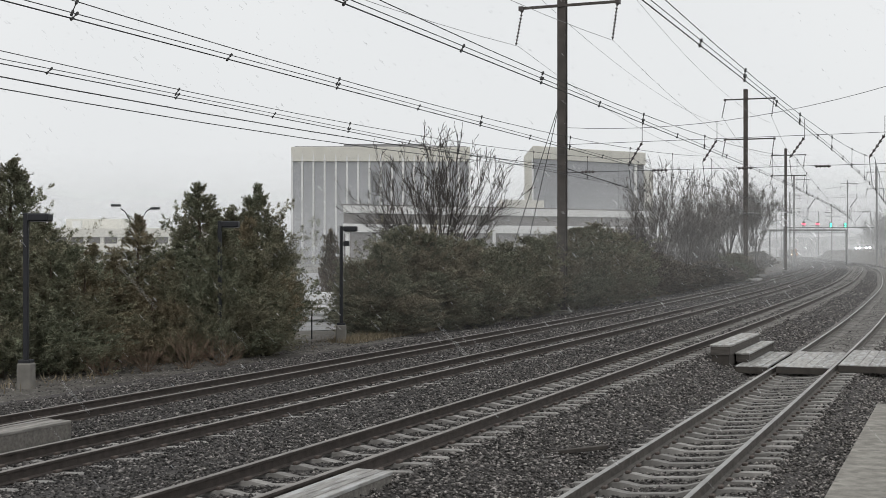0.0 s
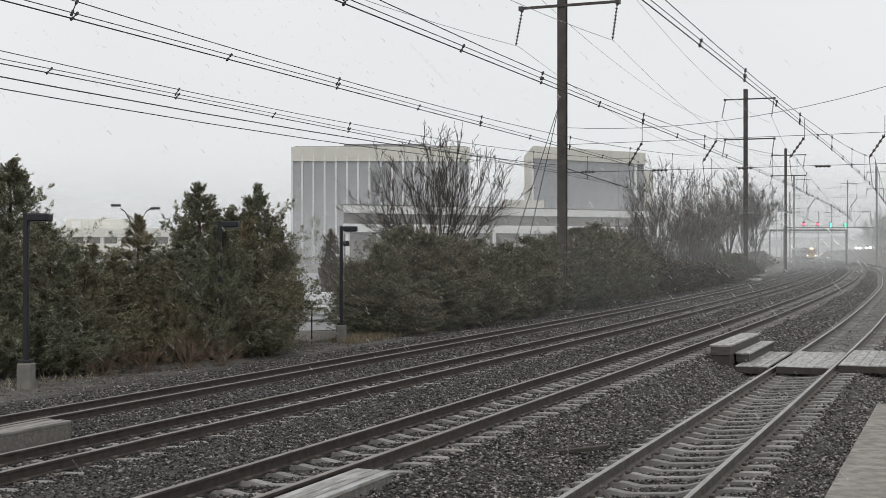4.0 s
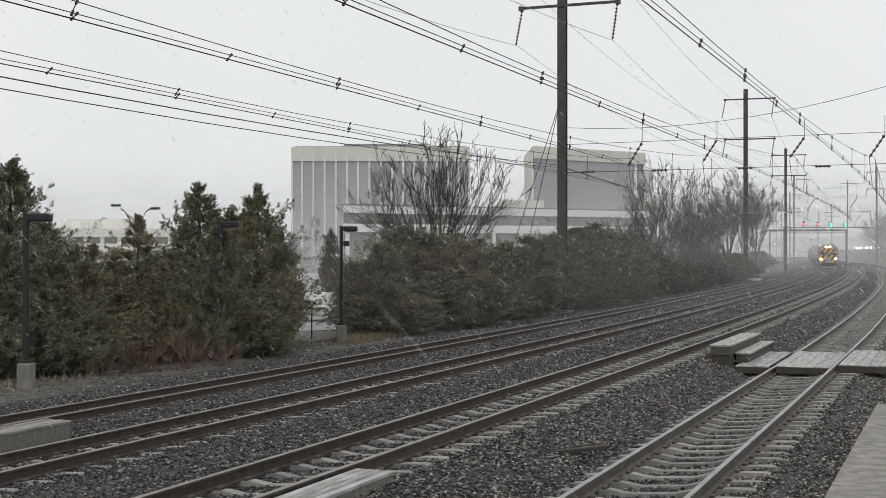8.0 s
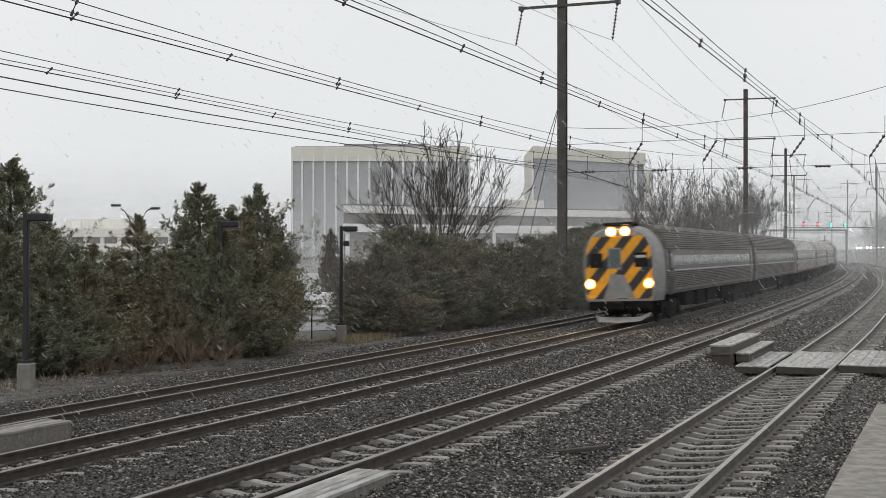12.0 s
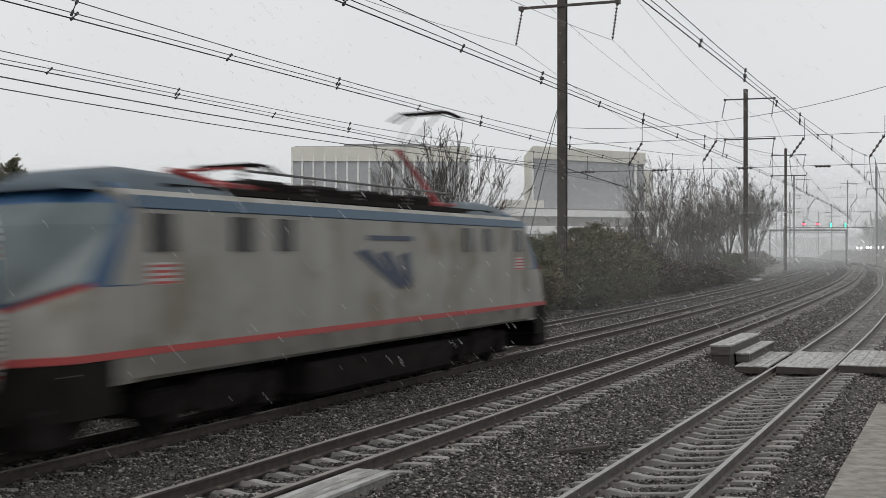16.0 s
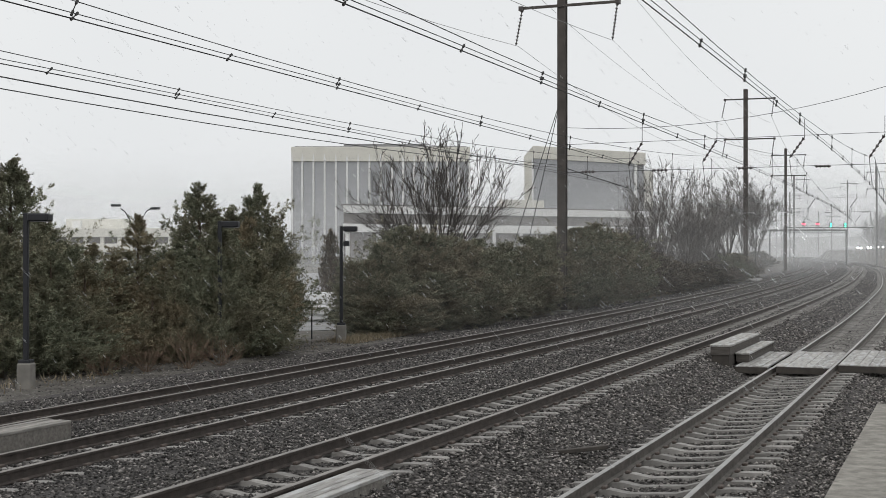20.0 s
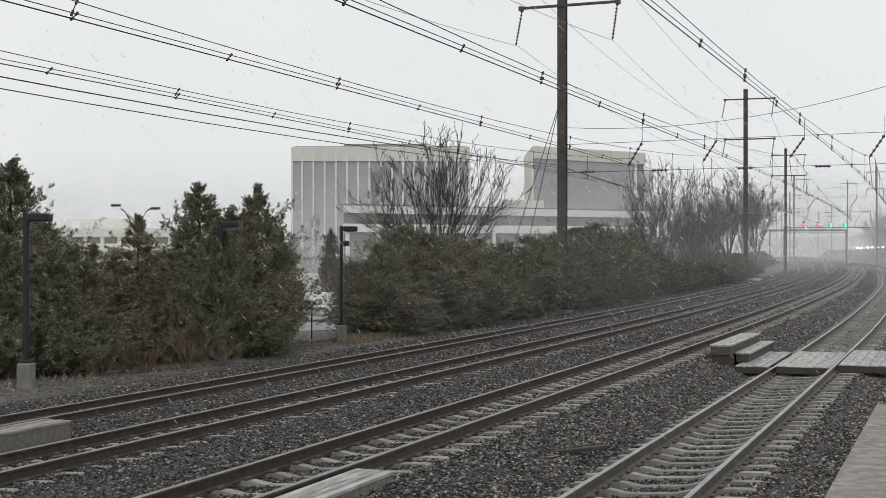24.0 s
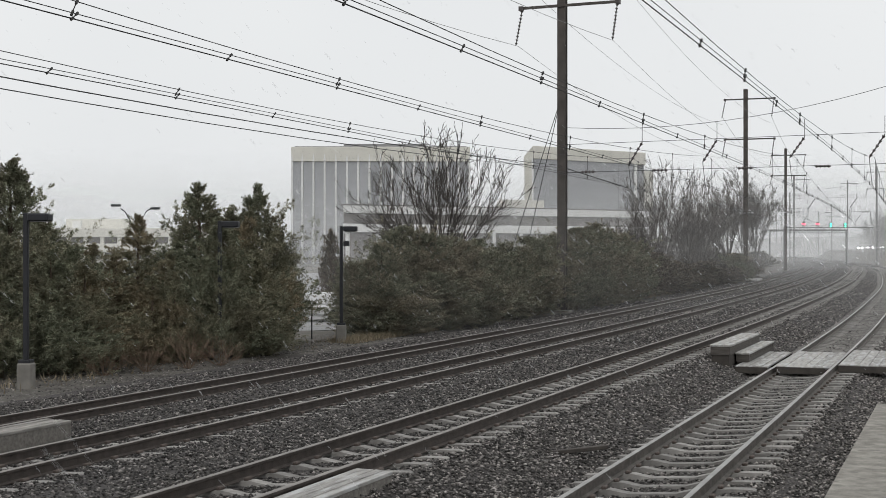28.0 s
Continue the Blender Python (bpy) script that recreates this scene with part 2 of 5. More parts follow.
# ---- ground ----
def ground():
    n = 60
    rings = [0, 8, 16, 30, 50, 80, 130, 220, 400, 800, 1600, 4000]
    V, F = [(0, 60, -0.62)], []
    for r in rings[1:]:
        for k in range(n):
            w = 2 * math.pi * k / n
            V.append((r * math.cos(w), 60 + r * math.sin(w), -0.62 + (0.03 * noise.noise((r * math.cos(w) * .1, r * math.sin(w) * .1, 0)) if r < 200 else 0)))
    F += [(0, 1 + k, 1 + (k + 1) % n) for k in range(n)]
    for i in range(len(rings) - 2):
        a, b = 1 + i * n, 1 + (i + 1) * n
        F += [(a + k, b + k, b + (k + 1) % n, a + (k + 1) % n) for k in range(n)]
    tagged(obj_from("ground", V, F, M_GROUND), "bare brown winter soil beside the railway", "ground", kind="structure")


def strip(name, s0, s1, ds, offs, zf, material, label, category, rough=0.02):
    """A sheet along the line with a section across it, and skirts at its edges."""
    ss = np.arange(s0, s1 + ds, ds)
    V, F, m = [], [], len(offs)
    for s in ss:
        for j, o in enumerate(offs):
            z = float(zf(o)) + rough * noise.noise((s * 1.3, o * 1.3, 3.0))
            V.append(on(s, o, z))
    for i in range(len(ss) - 1):
        for j in range(m - 1):
            F.append((i * m + j, i * m + j + 1, (i + 1) * m + j + 1, (i + 1) * m + j))
    return tagged(obj_from(name, V, F, material), label, category, kind="structure")


ground()
strip("ballast", -60, 700, 1.5, list(np.arange(-8.2, 11.6, 0.3)), bed_z, M_BED, "dark grey crushed-stone ballast under four tracks", "ballast")
strip("verge", -30, 260, 1.5, [-12.5, -11.5, -10.5, -9.6, -8.8, -8.0, -7.4], lambda o: np.interp(o, [-12.5, -10, -7.4], [-0.6, -0.49, -0.57]), M_VERGE,
      "gravelly verge with thin dead grass beside the tracks", "verge", 0.06)


def stones():
    """Loose ballast, denser and finer close by."""
    rng = np.random.default_rng(5)
    base = np.array([(1, 0, 0), (-1, 0, 0), (0, 1, 0), (0, -1, 0), (0, 0, 1), (0, 0, -1)], float)
    tri = np.array([(0, 2, 4), (2, 1, 4), (1, 3, 4), (3, 0, 4), (2, 0, 5), (1, 2, 5), (3, 1, 5), (0, 3, 5)])
    ps, rs, darker = [], [], []
    for s0, s1, o0, o1, per, r in ((6, 18, 4.6, 11.0, 680, 0.027), (6, 18, -4.5, 4.6, 480, 0.026), (18, 32, 2, 11.0, 380, 0.03), (18, 32, -7.4, 2, 260, 0.03),
                                   (32, 50, -7.4, 11.2, 120, 0.04), (50, 80, -7.4, 11.2, 52, 0.045), (80, 130, -7.4, 11, 20, 0.05), (130, 220, -7.4, 11, 7, 0.055), (-6, 18, -7.4, -4.5, 90, 0.038), (-6, 6, -4.5, 2, 120, 0.035), (10, 62, -10.4, -7.4, 70, 0.024), (-14, 6, 2, 10.6, 60, 0.036)):
        k = int((s1 - s0) * (o1 - o0) * per)
        s, o = rng.uniform(s0, s1, k), rng.uniform(o0, o1, k)
        h = np.interp(s, LS, LP)
        z = np.where(o < -7.4, np.interp(o, [-12.5, -10, -7.4], [-0.6, -0.49, -0.57]), bed_z(o))
        near = np.min(np.abs(o[:, None] - np.array([t + d for t, _ in TRACKS.values() for d in (-0.755, 0.755)])[None]), axis=1)
        keep = near > 0.09
        z = z + rng.uniform(-0.01, 0.03, k)
        for t, _ in TRACKS.values():
            ph = (s / 0.61) % 1.0
            on_tie = (np.abs(o - t) < 1.33) & (np.abs(ph - 0.5) < 0.135)
            keep &= ~(on_tie & (t > 2) & (rng.random(k) < 0.985))
            keep &= ~(on_tie & (t < 2) & (rng.random(k) < 0.9))
            z = np.where((np.abs(o - t) < 0.65) & ~on_tie, z + 0.0, z)
        p = np.stack([np.interp(s, LS, LX) + o * np.cos(h), np.interp(s, LS, LY) - o * np.sin(h), z], 1)
        ps.append(p[keep])
        # Darker stones over the left tracks and between the near tracks' rails.
        between = (np.abs(o - 8.364) < 0.72) | (np.abs(o - 4.463) < 0.72)
        darker.append((((o + rng.normal(0, 0.35, k) < 3.0) & (o > -7.2)) | between)[keep])
        rs.append(np.full(keep.sum(), r) * rng.uniform(0.6, 1.35, keep.sum()))
    p, r = np.concatenate(ps), np.concatenate(rs)
    k = len(p)
    v = base[None] * rng.uniform(0.6, 1.25, (k, 6, 3)) + rng.uniform(-0.35, 0.35, (k, 6, 3))
    a = rng.uniform(0, 6.28, k)
    c, sn = np.cos(a), np.sin(a)
    x, y = v[..., 0] * c[:, None] - v[..., 1] * sn[:, None], v[..., 0] * sn[:, None] + v[..., 1] * c[:, None]
    v = np.stack([x, y, v[..., 2] * 0.6], -1) * r[:, None, None] + p[:, None]
    me = bpy.data.meshes.new("ballast_stones")
    me.vertices.add(k * 6)
    me.vertices.foreach_set("co", v.reshape(-1).astype(np.float32))
    f = (tri[None] + (np.arange(k) * 6)[:, None, None]).reshape(-1)
    me.loops.add(len(f))
    me.loops.foreach_set("vertex_index", f.astype(np.int32))
    me.polygons.add(len(f) // 3)
    me.polygons.foreach_set("loop_start", np.arange(0, len(f), 3, dtype=np.int32))
    me.update(calc_edges=True)
    me.materials.append(M_STONE)
    me.materials.append(M_STONED)
    me.polygons.foreach_set("material_index", np.repeat(np.concatenate(darker).astype(np.int32), 8))
    tagged(new("ballast_stones", me), "loose angular dark grey ballast stones", "ballast", kind="stuff")


stones()

# ---- tracks ----
RAIL = [(-0.072, -0.172), (0.072, -0.172), (0.072, -0.158), (0.016, -0.142), (0.011, -0.05), (0.036, -0.038), (0.036, -0.008), (0.028, 0.0),
        (-0.028, 0.0), (-0.036, -0.008), (-0.036, -0.038), (-0.011, -0.05), (-0.016, -0.142), (-0.072, -0.158)]


def rail(off, z, parent, web):
    ss = np.concatenate([np.arange(-60, 130, 3.0), np.arange(130, 700, 8.0)])
    V, F, n = [], [], len(RAIL)
    for s in ss:
        wob = 0.006 * noise.noise((s * 0.12, off, 0))
        V += [on(s, off + a + wob, z + b) for a, b in RAIL]
    for i in range(len(ss) - 1):
        F += [(i * n + k, i * n + (k + 1) % n, (i + 1) * n + (k + 1) % n, (i + 1) * n + k) for k in range(n)]
    ob = obj_from("rail", V, F, [web, M_HEAD if web is M_RAILD else M_HEADB], parent, "steel rail with a worn bright head on rusty web")
    top = {6, 7, 8}
    for i, f in enumerate(ob.data.polygons):
        f.material_index = 1 if i % n in top else 0
    return ob


def tie_mesh():
    bm = bmesh.new()
    prof = [(-1.3, -0.2), (-1.26, -0.178), (-0.98, -0.172), (-0.56, -0.172), (-0.3, -0.228), (0.3, -0.228), (0.56, -0.172), (0.98, -0.172), (1.26, -0.178), (1.3, -0.2)]
    rows = []
    for x, z in prof:
        rows.append([bm.verts.new((x, y, zz)) for y, zz in ((-0.1, -0.4), (-0.078, z), (0.078, z), (0.1, -0.4))])
    for a, b in zip(rows, rows[1:]):
        for k in range(3):
            bm.faces.new((a[k], a[k + 1], b[k + 1], b[k]))
    bm.faces.new(rows[0][::-1])
    bm.faces.new(rows[-1])
    bmesh.ops.recalc_face_normals(bm, faces=bm.faces)
    me = bpy.data.meshes.new("sleeper")
    bm.to_mesh(me)
    bm.free()
    me.materials.append(M_TIE)
    return me


def clip_mesh():
    bm = bmesh.new()
    for r in (-0.755, 0.755):
        for d in (-0.115, 0.115):
            box(bm, r + d - 0.035, r + d + 0.035, -0.06, 0.06, -0.175, -0.13, bevel=0.012)
    me = bpy.data.meshes.new("rail_clips")
    bm.to_mesh(me)
    bm.free()
    me.materials.append(M_CLIP)
    return me


TIE, CLIPS = tie_mesh(), clip_mesh()


def tracks():
    for key, (o, z) in TRACKS.items():
        t = empty("railway_track", along(20, o, z), "railway track of two steel rails on pale concrete sleepers", "railway track", "parallel tracks", "structure")
        inv = t.matrix_world.inverted()
        for side in (-1, 1):
            r = rail(o + side * 0.755, z + side * 0.755 * CANT, t, M_RAILD if key == "D" else M_RAIL)
            r.matrix_parent_inverse = inv
        tilt = pose(0, 0, 0, 0, -math.degrees(math.atan(CANT)), 0)
        far_v, far_f = [], []
        for i in range(-14, 420):
            s = (i + 0.5) * 0.61
            m = along(s, o, z) @ tilt @ pose(0, 0.02 * math.sin(i * 7.3), 0.006 * math.sin(i * 3.1), 0, 0, 0.7 * math.sin(i * 5.7))
            if i < 150:
                q = new("sleeper", TIE)
                q.parent, q.matrix_world = t, m
                q.matrix_parent_inverse = inv
                q.matrix_basis = m
                if i < 60:
                    c = new("rail_clips", CLIPS)
                    c.parent = q
            else:
                k = len(far_v)
                far_v += [m @ v.co for v in TIE.vertices]
                far_f += [tuple(k + j for j in f.vertices) for f in TIE.polygons]
        ob = obj_from("far_sleepers", far_v, far_f, M_TIE, t, "row of distant concrete sleepers", "stuff")
        ob.matrix_parent_inverse = inv


# ---- platform, crossing and boarding steps ----
def platform():
    p = empty("platform", along(20, 10.7, 0), "low concrete station platform with a plain edge", "platform", kind="structure")
    inv = p.matrix_world.inverted()
    for i in range(-10, 6):
        s0, s1 = i * 3.6, i * 3.6 + 3.592
        if s1 > 30.0:
            break
        bm = bmesh.new()
        for a, b, c, d, zz in ((s0, s1, 10.66, 15.5, 0),):
            vs = [bm.verts.new(on(s, o, z)) for z in (-0.6, 0.2) for s, o in ((a, c), (a, d), (b, d), (b, c))]
            for q in ((3, 2, 1, 0), (4, 5, 6, 7), (0, 1, 5, 4), (1, 2, 6, 5), (2, 3, 7, 6), (3, 0, 4, 7)):
                bm.faces.new([vs[k] for k in q])
        bmesh.ops.recalc_face_normals(bm, faces=bm.faces)
        bmesh.ops.bevel(bm, geom=list(bm.edges), offset=0.012, segments=1, affect="EDGES")
        ob = part("slab", bm, M_PLATFORM, p)
        ob.matrix_parent_inverse = inv


def planks(parent, x0, x1, y0, y1, z0, z1, n, axis, name="plank", gap=0.012, material=None):
    """Boards side by side: n of them along x or y."""
    rng = random.Random(int(abs(x0 * 100) + abs(y0 * 37)))
    for i in range(n):
        dz = rng.uniform(-0.006, 0.006)
        if axis == "x":
            w = (x1 - x0) / n
            d = (x0 + i * w + gap / 2, x0 + (i + 1) * w - gap / 2, y0, y1 - rng.uniform(0, 0.03), z0, z1 + dz)
        else:
            w = (y1 - y0) / n
            d = (x0, x1 - rng.uniform(0, 0.03), y0 + i * w + gap / 2, y0 + (i + 1) * w - gap / 2, z0, z1 + dz)
        boxed(name, d, material or M_WOOD, parent, bevel=0.006)


def crossing():
    specs = (("between the rails", 7.72, 9.02, -0.02), ("towards the platform", 9.2, 10.64, 0.06), ("beside the boarding steps", 6.7, 7.5, -0.05))
    for what, o0, o1, z in specs:
        c = empty("crossing_panel", along(33.2, (o0 + o1) / 2, z), "weathered grey timber crossing panel " + what, "crossing", "crossing panels")
        w = (o1 - o0) / 2
        planks(c, -w, w, -2.5, 2.5, -0.055, 0.0, 5 if w < 0.6 else 6, "x")
        boxed("edge_beam", (-w, w, -2.56, -2.51, -0.18, -0.02), M_SHUT, c, "dark edge beam")
        boxed("edge_beam", (-w, w, 2.51, 2.56, -0.32, -0.02), M_SHUT, c)
        boxed("bearer", (-w, w, -0.15, 0.15, -0.35, -0.095), M_SHUT, c)


def step_box(m, width, length, height, label, n=3, side=None, notch=False, top=None):
    b = empty("boarding_step", m, label, "step box", "timber boarding steps")
    w, h = width / 2, length / 2
    planks(b, -w - 0.02, w + 0.02, -h - 0.02, h + 0.02, -0.045, 0.0, n, "x", material=top)
    t = 0.04
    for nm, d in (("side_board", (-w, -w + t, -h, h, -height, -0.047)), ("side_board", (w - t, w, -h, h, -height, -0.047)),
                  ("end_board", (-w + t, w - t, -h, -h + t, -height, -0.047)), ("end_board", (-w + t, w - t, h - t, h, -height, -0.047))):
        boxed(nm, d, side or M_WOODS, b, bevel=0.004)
    # Dark strips on the solid side board paint the shade of open gaps.
    for k in range(int(length / 0.42) if notch else 0):
        y = -h + 0.2 + k * 0.42
        boxed('slot', (w - 0.01, w + 0.006, y, y + 0.2, -0.125, -0.055), M_SHUT, b, 'dark strip painted as a shaded gap between slats')
    boxed('bearer', (-w + 0.03, w - 0.03, -h + 0.04, h - 0.04, -height - 0.3, -height + 0.02), M_SHUT, b, 'dark timber bearer')
    return b


tracks()
platform()
crossing()
step_box(along(33.4, 6.29, 0.45), 0.5, 5.0, 0.26, "upper grey timber boarding step beside the track")
step_box(along(34.1, 6.72, 0.20), 0.34, 4.7, 0.24, "lower grey timber boarding step beside the track", notch=True)
step_box(along(8.4, 5.58, 0.26), 0.46, 7.0, 0.27, "long snow-dusted timber boarding step on the ballast", 4, M_WOODL)
step_box(along(11.7, -1.74, 0.08), 0.5, 6.8, 0.3, "long brown-grey timber boarding step between tracks", 4, M_WOODL, top=M_WOODD)
low = empty("timber_walk", along(34.0, 5.62, 0.02), "low grey timber walk between track and boarding step", "crossing")
planks(low, -0.25, 0.3, -2.0, 2.0, -0.1, 0.0, 3, "x")


scrap = empty("timber_offcut", along(16.4, 6.6, -0.12) @ pose(0, 0, 0, 0, 0, 55), "dark timber offcut lying on the ballast", "timber")
boxed("plank", (-0.75, 0.75, -0.05, 0.05, -0.03, 0.03), M_SHUT, scrap, bevel=0.008)
pad = empty("equipment_pad", along(146.0, -6.6, -0.52), "pale concrete equipment pad with a low rail", "pad")
boxed("slab", (-0.9, 0.9, -3.2, 3.2, -0.2, 0.22), M_WOOD, pad, bevel=0.02)
for yy in (-3.0, 0.0, 3.0):
    boxed("post", (-0.85, -0.79, yy - 0.03, yy + 0.03, 0.224, 1.2), M_STEELF, pad)
boxed("top_rail", (-0.85, -0.79, -3.0, 3.0, 1.204, 1.26), M_STEELF, pad)


# ---- overhead line ----
def sheds(bm, a, b, n, r):
    """A string of insulator sheds from a to b."""
    a, b = Vector(a), Vector(b)
    d = (b - a).normalized()
    disc(bm, (a + b) / 2, d, r * 0.3, (b - a).length, 6)
    for i in range(n):
        disc(bm, a + (b - a) * ((i + 0.5) / n), d, r, (b - a).length / n * 0.45, 8, r * 0.45)


def h_column(bm, z0, z1, w):
    """A rolled H section as one closed extrusion."""
    a, b, t = w / 2, w * 0.36, w * 0.07
    loop = [(-a, -a), (a, -a), (a, -b), (t, -b), (t, b), (a, b), (a, a), (-a, a), (-a, b), (-t, b), (-t, -b), (-a, -b)]
    lo, hi = [bm.verts.new((x, y, z0)) for x, y in loop], [bm.verts.new((x, y, z1)) for x, y in loop]
    n = len(loop)
    for k in range(n):
        bm.faces.new((lo[k], lo[(k + 1) % n], hi[(k + 1) % n], hi[k]))
    bm.faces.new(hi)


def catenary_pole(s, off, base, top, arms, w, span, drop, material, wire, label, shift=0.45):
    """A steel H pole with crossarms and hanging insulator strings."""
    p = empty("catenary_pole", along(s, off, base), label, "catenary pole", "catenary poles")
    bm = bmesh.new()
    h_column(bm, -0.3, top - base, w)
    part("column", bm, material, p)
    boxed("footing", (-0.5, 0.5, -0.5, 0.5, -0.5, 0.12), M_CONC, p, bevel=0.03)
    for z in arms:
        z -= base
        bm = bmesh.new()
        box(bm, shift - span, shift + span, -0.07 - w / 2, 0.05 - w / 2, z - 0.07, z + 0.07)
        a = part("crossarm", bm, material, p)
        for side in (-1, 1):
            bm = bmesh.new()
            q = Vector((shift + side * (span - 0.05), -w / 2, z - 0.1))
            e = q + Vector((side * 0.05 - 0.32, 0, -drop))
            sheds(bm, q, e, 10, 0.09 if w > 0.3 else 0.08)
            part("insulator_string", bm, M_INS if material is M_STEEL else M_STEELF, a)
            boxed("arm_cap", (shift + side * span - 0.12, shift + side * span + 0.12, -0.16 - w / 2, 0.12 - w / 2, z - 0.14, z + 0.1), M_INS if material is M_STEEL else M_STEELF, a)
    return p


POLES = [(-19.0, -7.9, 21.0), (65.0, -7.95, 21.6), (143.5, -7.05, 21.3), (216.0, -6.9, 20.2), (292.0, -6.8, 20.2)]
# The farthest poles and their insulators are coloured pale for haze.
for i, (s, off, top) in enumerate(POLES):
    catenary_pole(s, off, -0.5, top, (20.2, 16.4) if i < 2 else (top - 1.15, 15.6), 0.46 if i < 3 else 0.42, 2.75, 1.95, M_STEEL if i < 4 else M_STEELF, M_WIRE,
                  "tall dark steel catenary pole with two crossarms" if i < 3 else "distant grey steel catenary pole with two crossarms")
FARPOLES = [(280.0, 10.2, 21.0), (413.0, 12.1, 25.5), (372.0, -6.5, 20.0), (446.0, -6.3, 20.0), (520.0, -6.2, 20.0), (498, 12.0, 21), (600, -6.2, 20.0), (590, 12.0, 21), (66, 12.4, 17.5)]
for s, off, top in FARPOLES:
    catenary_pole(s, off, -0.5, top, (top - 1.2, top - 4.8) if s > 100 else (), 0.36, 2.4, 1.9, M_STEELF, M_WIREF, "distant steel catenary pole with crossarms, paled for haze")


def sag(a, b, drop, n=14):
    a, b = Vector(a), Vector(b)
    return [a + (b - a) * (i / n) + Vector((0, 0, -4 * drop * (i / n) * (1 - i / n))) for i in range(n + 1)]


def wire(name, pts, r, material, label, group):
    return tagged(tubes(name, [(pts, r)], material, n=4), label, "wire", group)


STATIONS = [-19.0, 65.0, 143.5, 216.0, 292.0, 372.0, 446.0, 520.0]


HEIGHT = {"A": 6.25, "B": 6.27, "C": 6.15, "D": 5.99}


def overhead():
    """Messenger, auxiliary and contact wires with hangers over each track."""
    for key, (o, zt) in TRACKS.items():
        for i, (s0, s1) in enumerate(zip(STATIONS, STATIONS[1:])):
            # Far spans take the pale wire, as if seen through haze.
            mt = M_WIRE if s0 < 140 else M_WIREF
            r = 0.0085 if s0 < 60 else 0.011
            zc = HEIGHT[key]
            c = empty("catenary_span", Matrix.Translation(on(s0, o, zc)), "dark catenary wires with short hangers over a track" if s0 < 140 else "distant catenary wires over a track, paled for haze",
                      "overhead wire", "catenary spans")
            inv = c.matrix_world.inverted()
            mes, aux, con = (lambda u: on(s0 + (s1 - s0) * u, o, zc + 1.63 - 5.76 * u * (1 - u))), (lambda u: on(s0 + (s1 - s0) * u, o, zc + 0.085)), (lambda u: on(s0 + (s1 - s0) * u, o, zc))
            made = [tubes(nm, [([at(k / 20) for k in range(21)], rr)], mt, c, n=4) for nm, at, rr in (("messenger_wire", mes, r), ("auxiliary_wire", aux, r * 0.9), ("contact_wire", con, r * 1.25))]
            n = round((s1 - s0) / 4.15)
            for k in range(n if s0 < 140 else 0):
                for nm, at, to, u in (("clip", aux, con, (k + 0.7) / n), ("hanger", mes, aux, max(0.3, k - 0.3) / n)):
                    if nm == "hanger" and k % 2:
                        continue
                    ha, hb = at(u + 0.0006), to(u - 0.0006)
                    f = r * 2.6
                    d = (ha - hb) * min(0.3, 0.05 / max((ha - hb).length, 0.01))
                    made.append(tubes(nm, [([ha + d, ha - d * 0.8, ha - d, hb + d, hb + d * 0.8, hb - d], [f, f, r, r, f, f])], mt, c, n=5))
            for ob in made:
                ob.matrix_parent_inverse = inv
    # cross spans at the supports, hung with insulators over each track
    for s, right in ((65.0, 12.4), (143.5, 12.4), (216.0, 12.3)):
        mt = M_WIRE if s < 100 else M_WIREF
        c = empty("cross_span", along(s, 0, 8.8), "cross-span wires with insulators over the tracks", "overhead wire", "cross spans")
        inv = c.matrix_world.inverted()
        L = -7.9
        made = [tubes("span_wire", [(sag(on(s, L, z), on(s, right, z2), d), 0.013)], mt, c, n=4) for z, z2, d in ((9.7, 12.2, 1.05), (8.75, 8.9, 0.0), (7.2, 7.3, 0.0))]
        for o, zt in TRACKS.values():
            bm = bmesh.new()
            sheds(bm, on(s, o + 0.5, 8.75), on(s, o - 0.25, zt * 0.4 + 7.6), 5, 0.1)
            made.append(part("insulator", bm, M_INS if s < 100 else M_WIREF, c))
            bm = bmesh.new()
            sheds(bm, on(s, o - 2.9, 7.22), on(s, o - 2.1, 7.22), 4, 0.1)
            made.append(part("insulator", bm, M_INS if s < 100 else M_WIREF, c))
            made.append(tubes("drop_rod", [([on(s, o + 0.5, 9.7), on(s, o + 0.5, 8.75)], 0.015)], mt, c, n=4))
            made.append(tubes("steady_rod", [([on(s, o - 0.25, 7.6), on(s, o - 0.1, 6.2)], 0.015)], mt, c, n=4))
        for ob in made:
            ob.matrix_parent_inverse = inv
    # transmission wires between the crossarms
    for i in range(len(POLES) - 1):
        (s0, o0, t0), (s1, o1, t1) = POLES[i], POLES[i + 1]
        for z, z2 in ((20.2, 20.2 if i < 1 else 19.4), (16.4 if i < 2 else 15.6, 16.4 if i < 1 else 15.6)):
            for side in (-1, 1):
                a = on(s0, o0 + 0.45 + side * 2.7 - 0.3, z - 2.05)
                b = on(s1, o1 + 0.45 + side * 2.7 - 0.3, z2 - 2.05)
                wire("transmission_wire", sag(a, b, 1.5 if i == 0 else 1.3), 0.013 if i < 2 else 0.02, M_WIREF, "thin grey transmission wire between crossarms", "transmission wires")
        if i == 0:
            wire("feeder_cable", sag(on(s0, o0, 7.6), on(s1, o1, 7.6), 0.78), 0.016, M_WIRE, "dark feeder cable tied to the pole", "feeder cables")
            wire("feeder_cable", sag(on(s0, o0 + 0.1, 7.48), on(s1, o1 + 0.1, 7.48), 0.95), 0.013, M_WIRE, "dark feeder cable tied to the pole", "feeder cables")
    b = on(65.0, -7.9, 7.5)
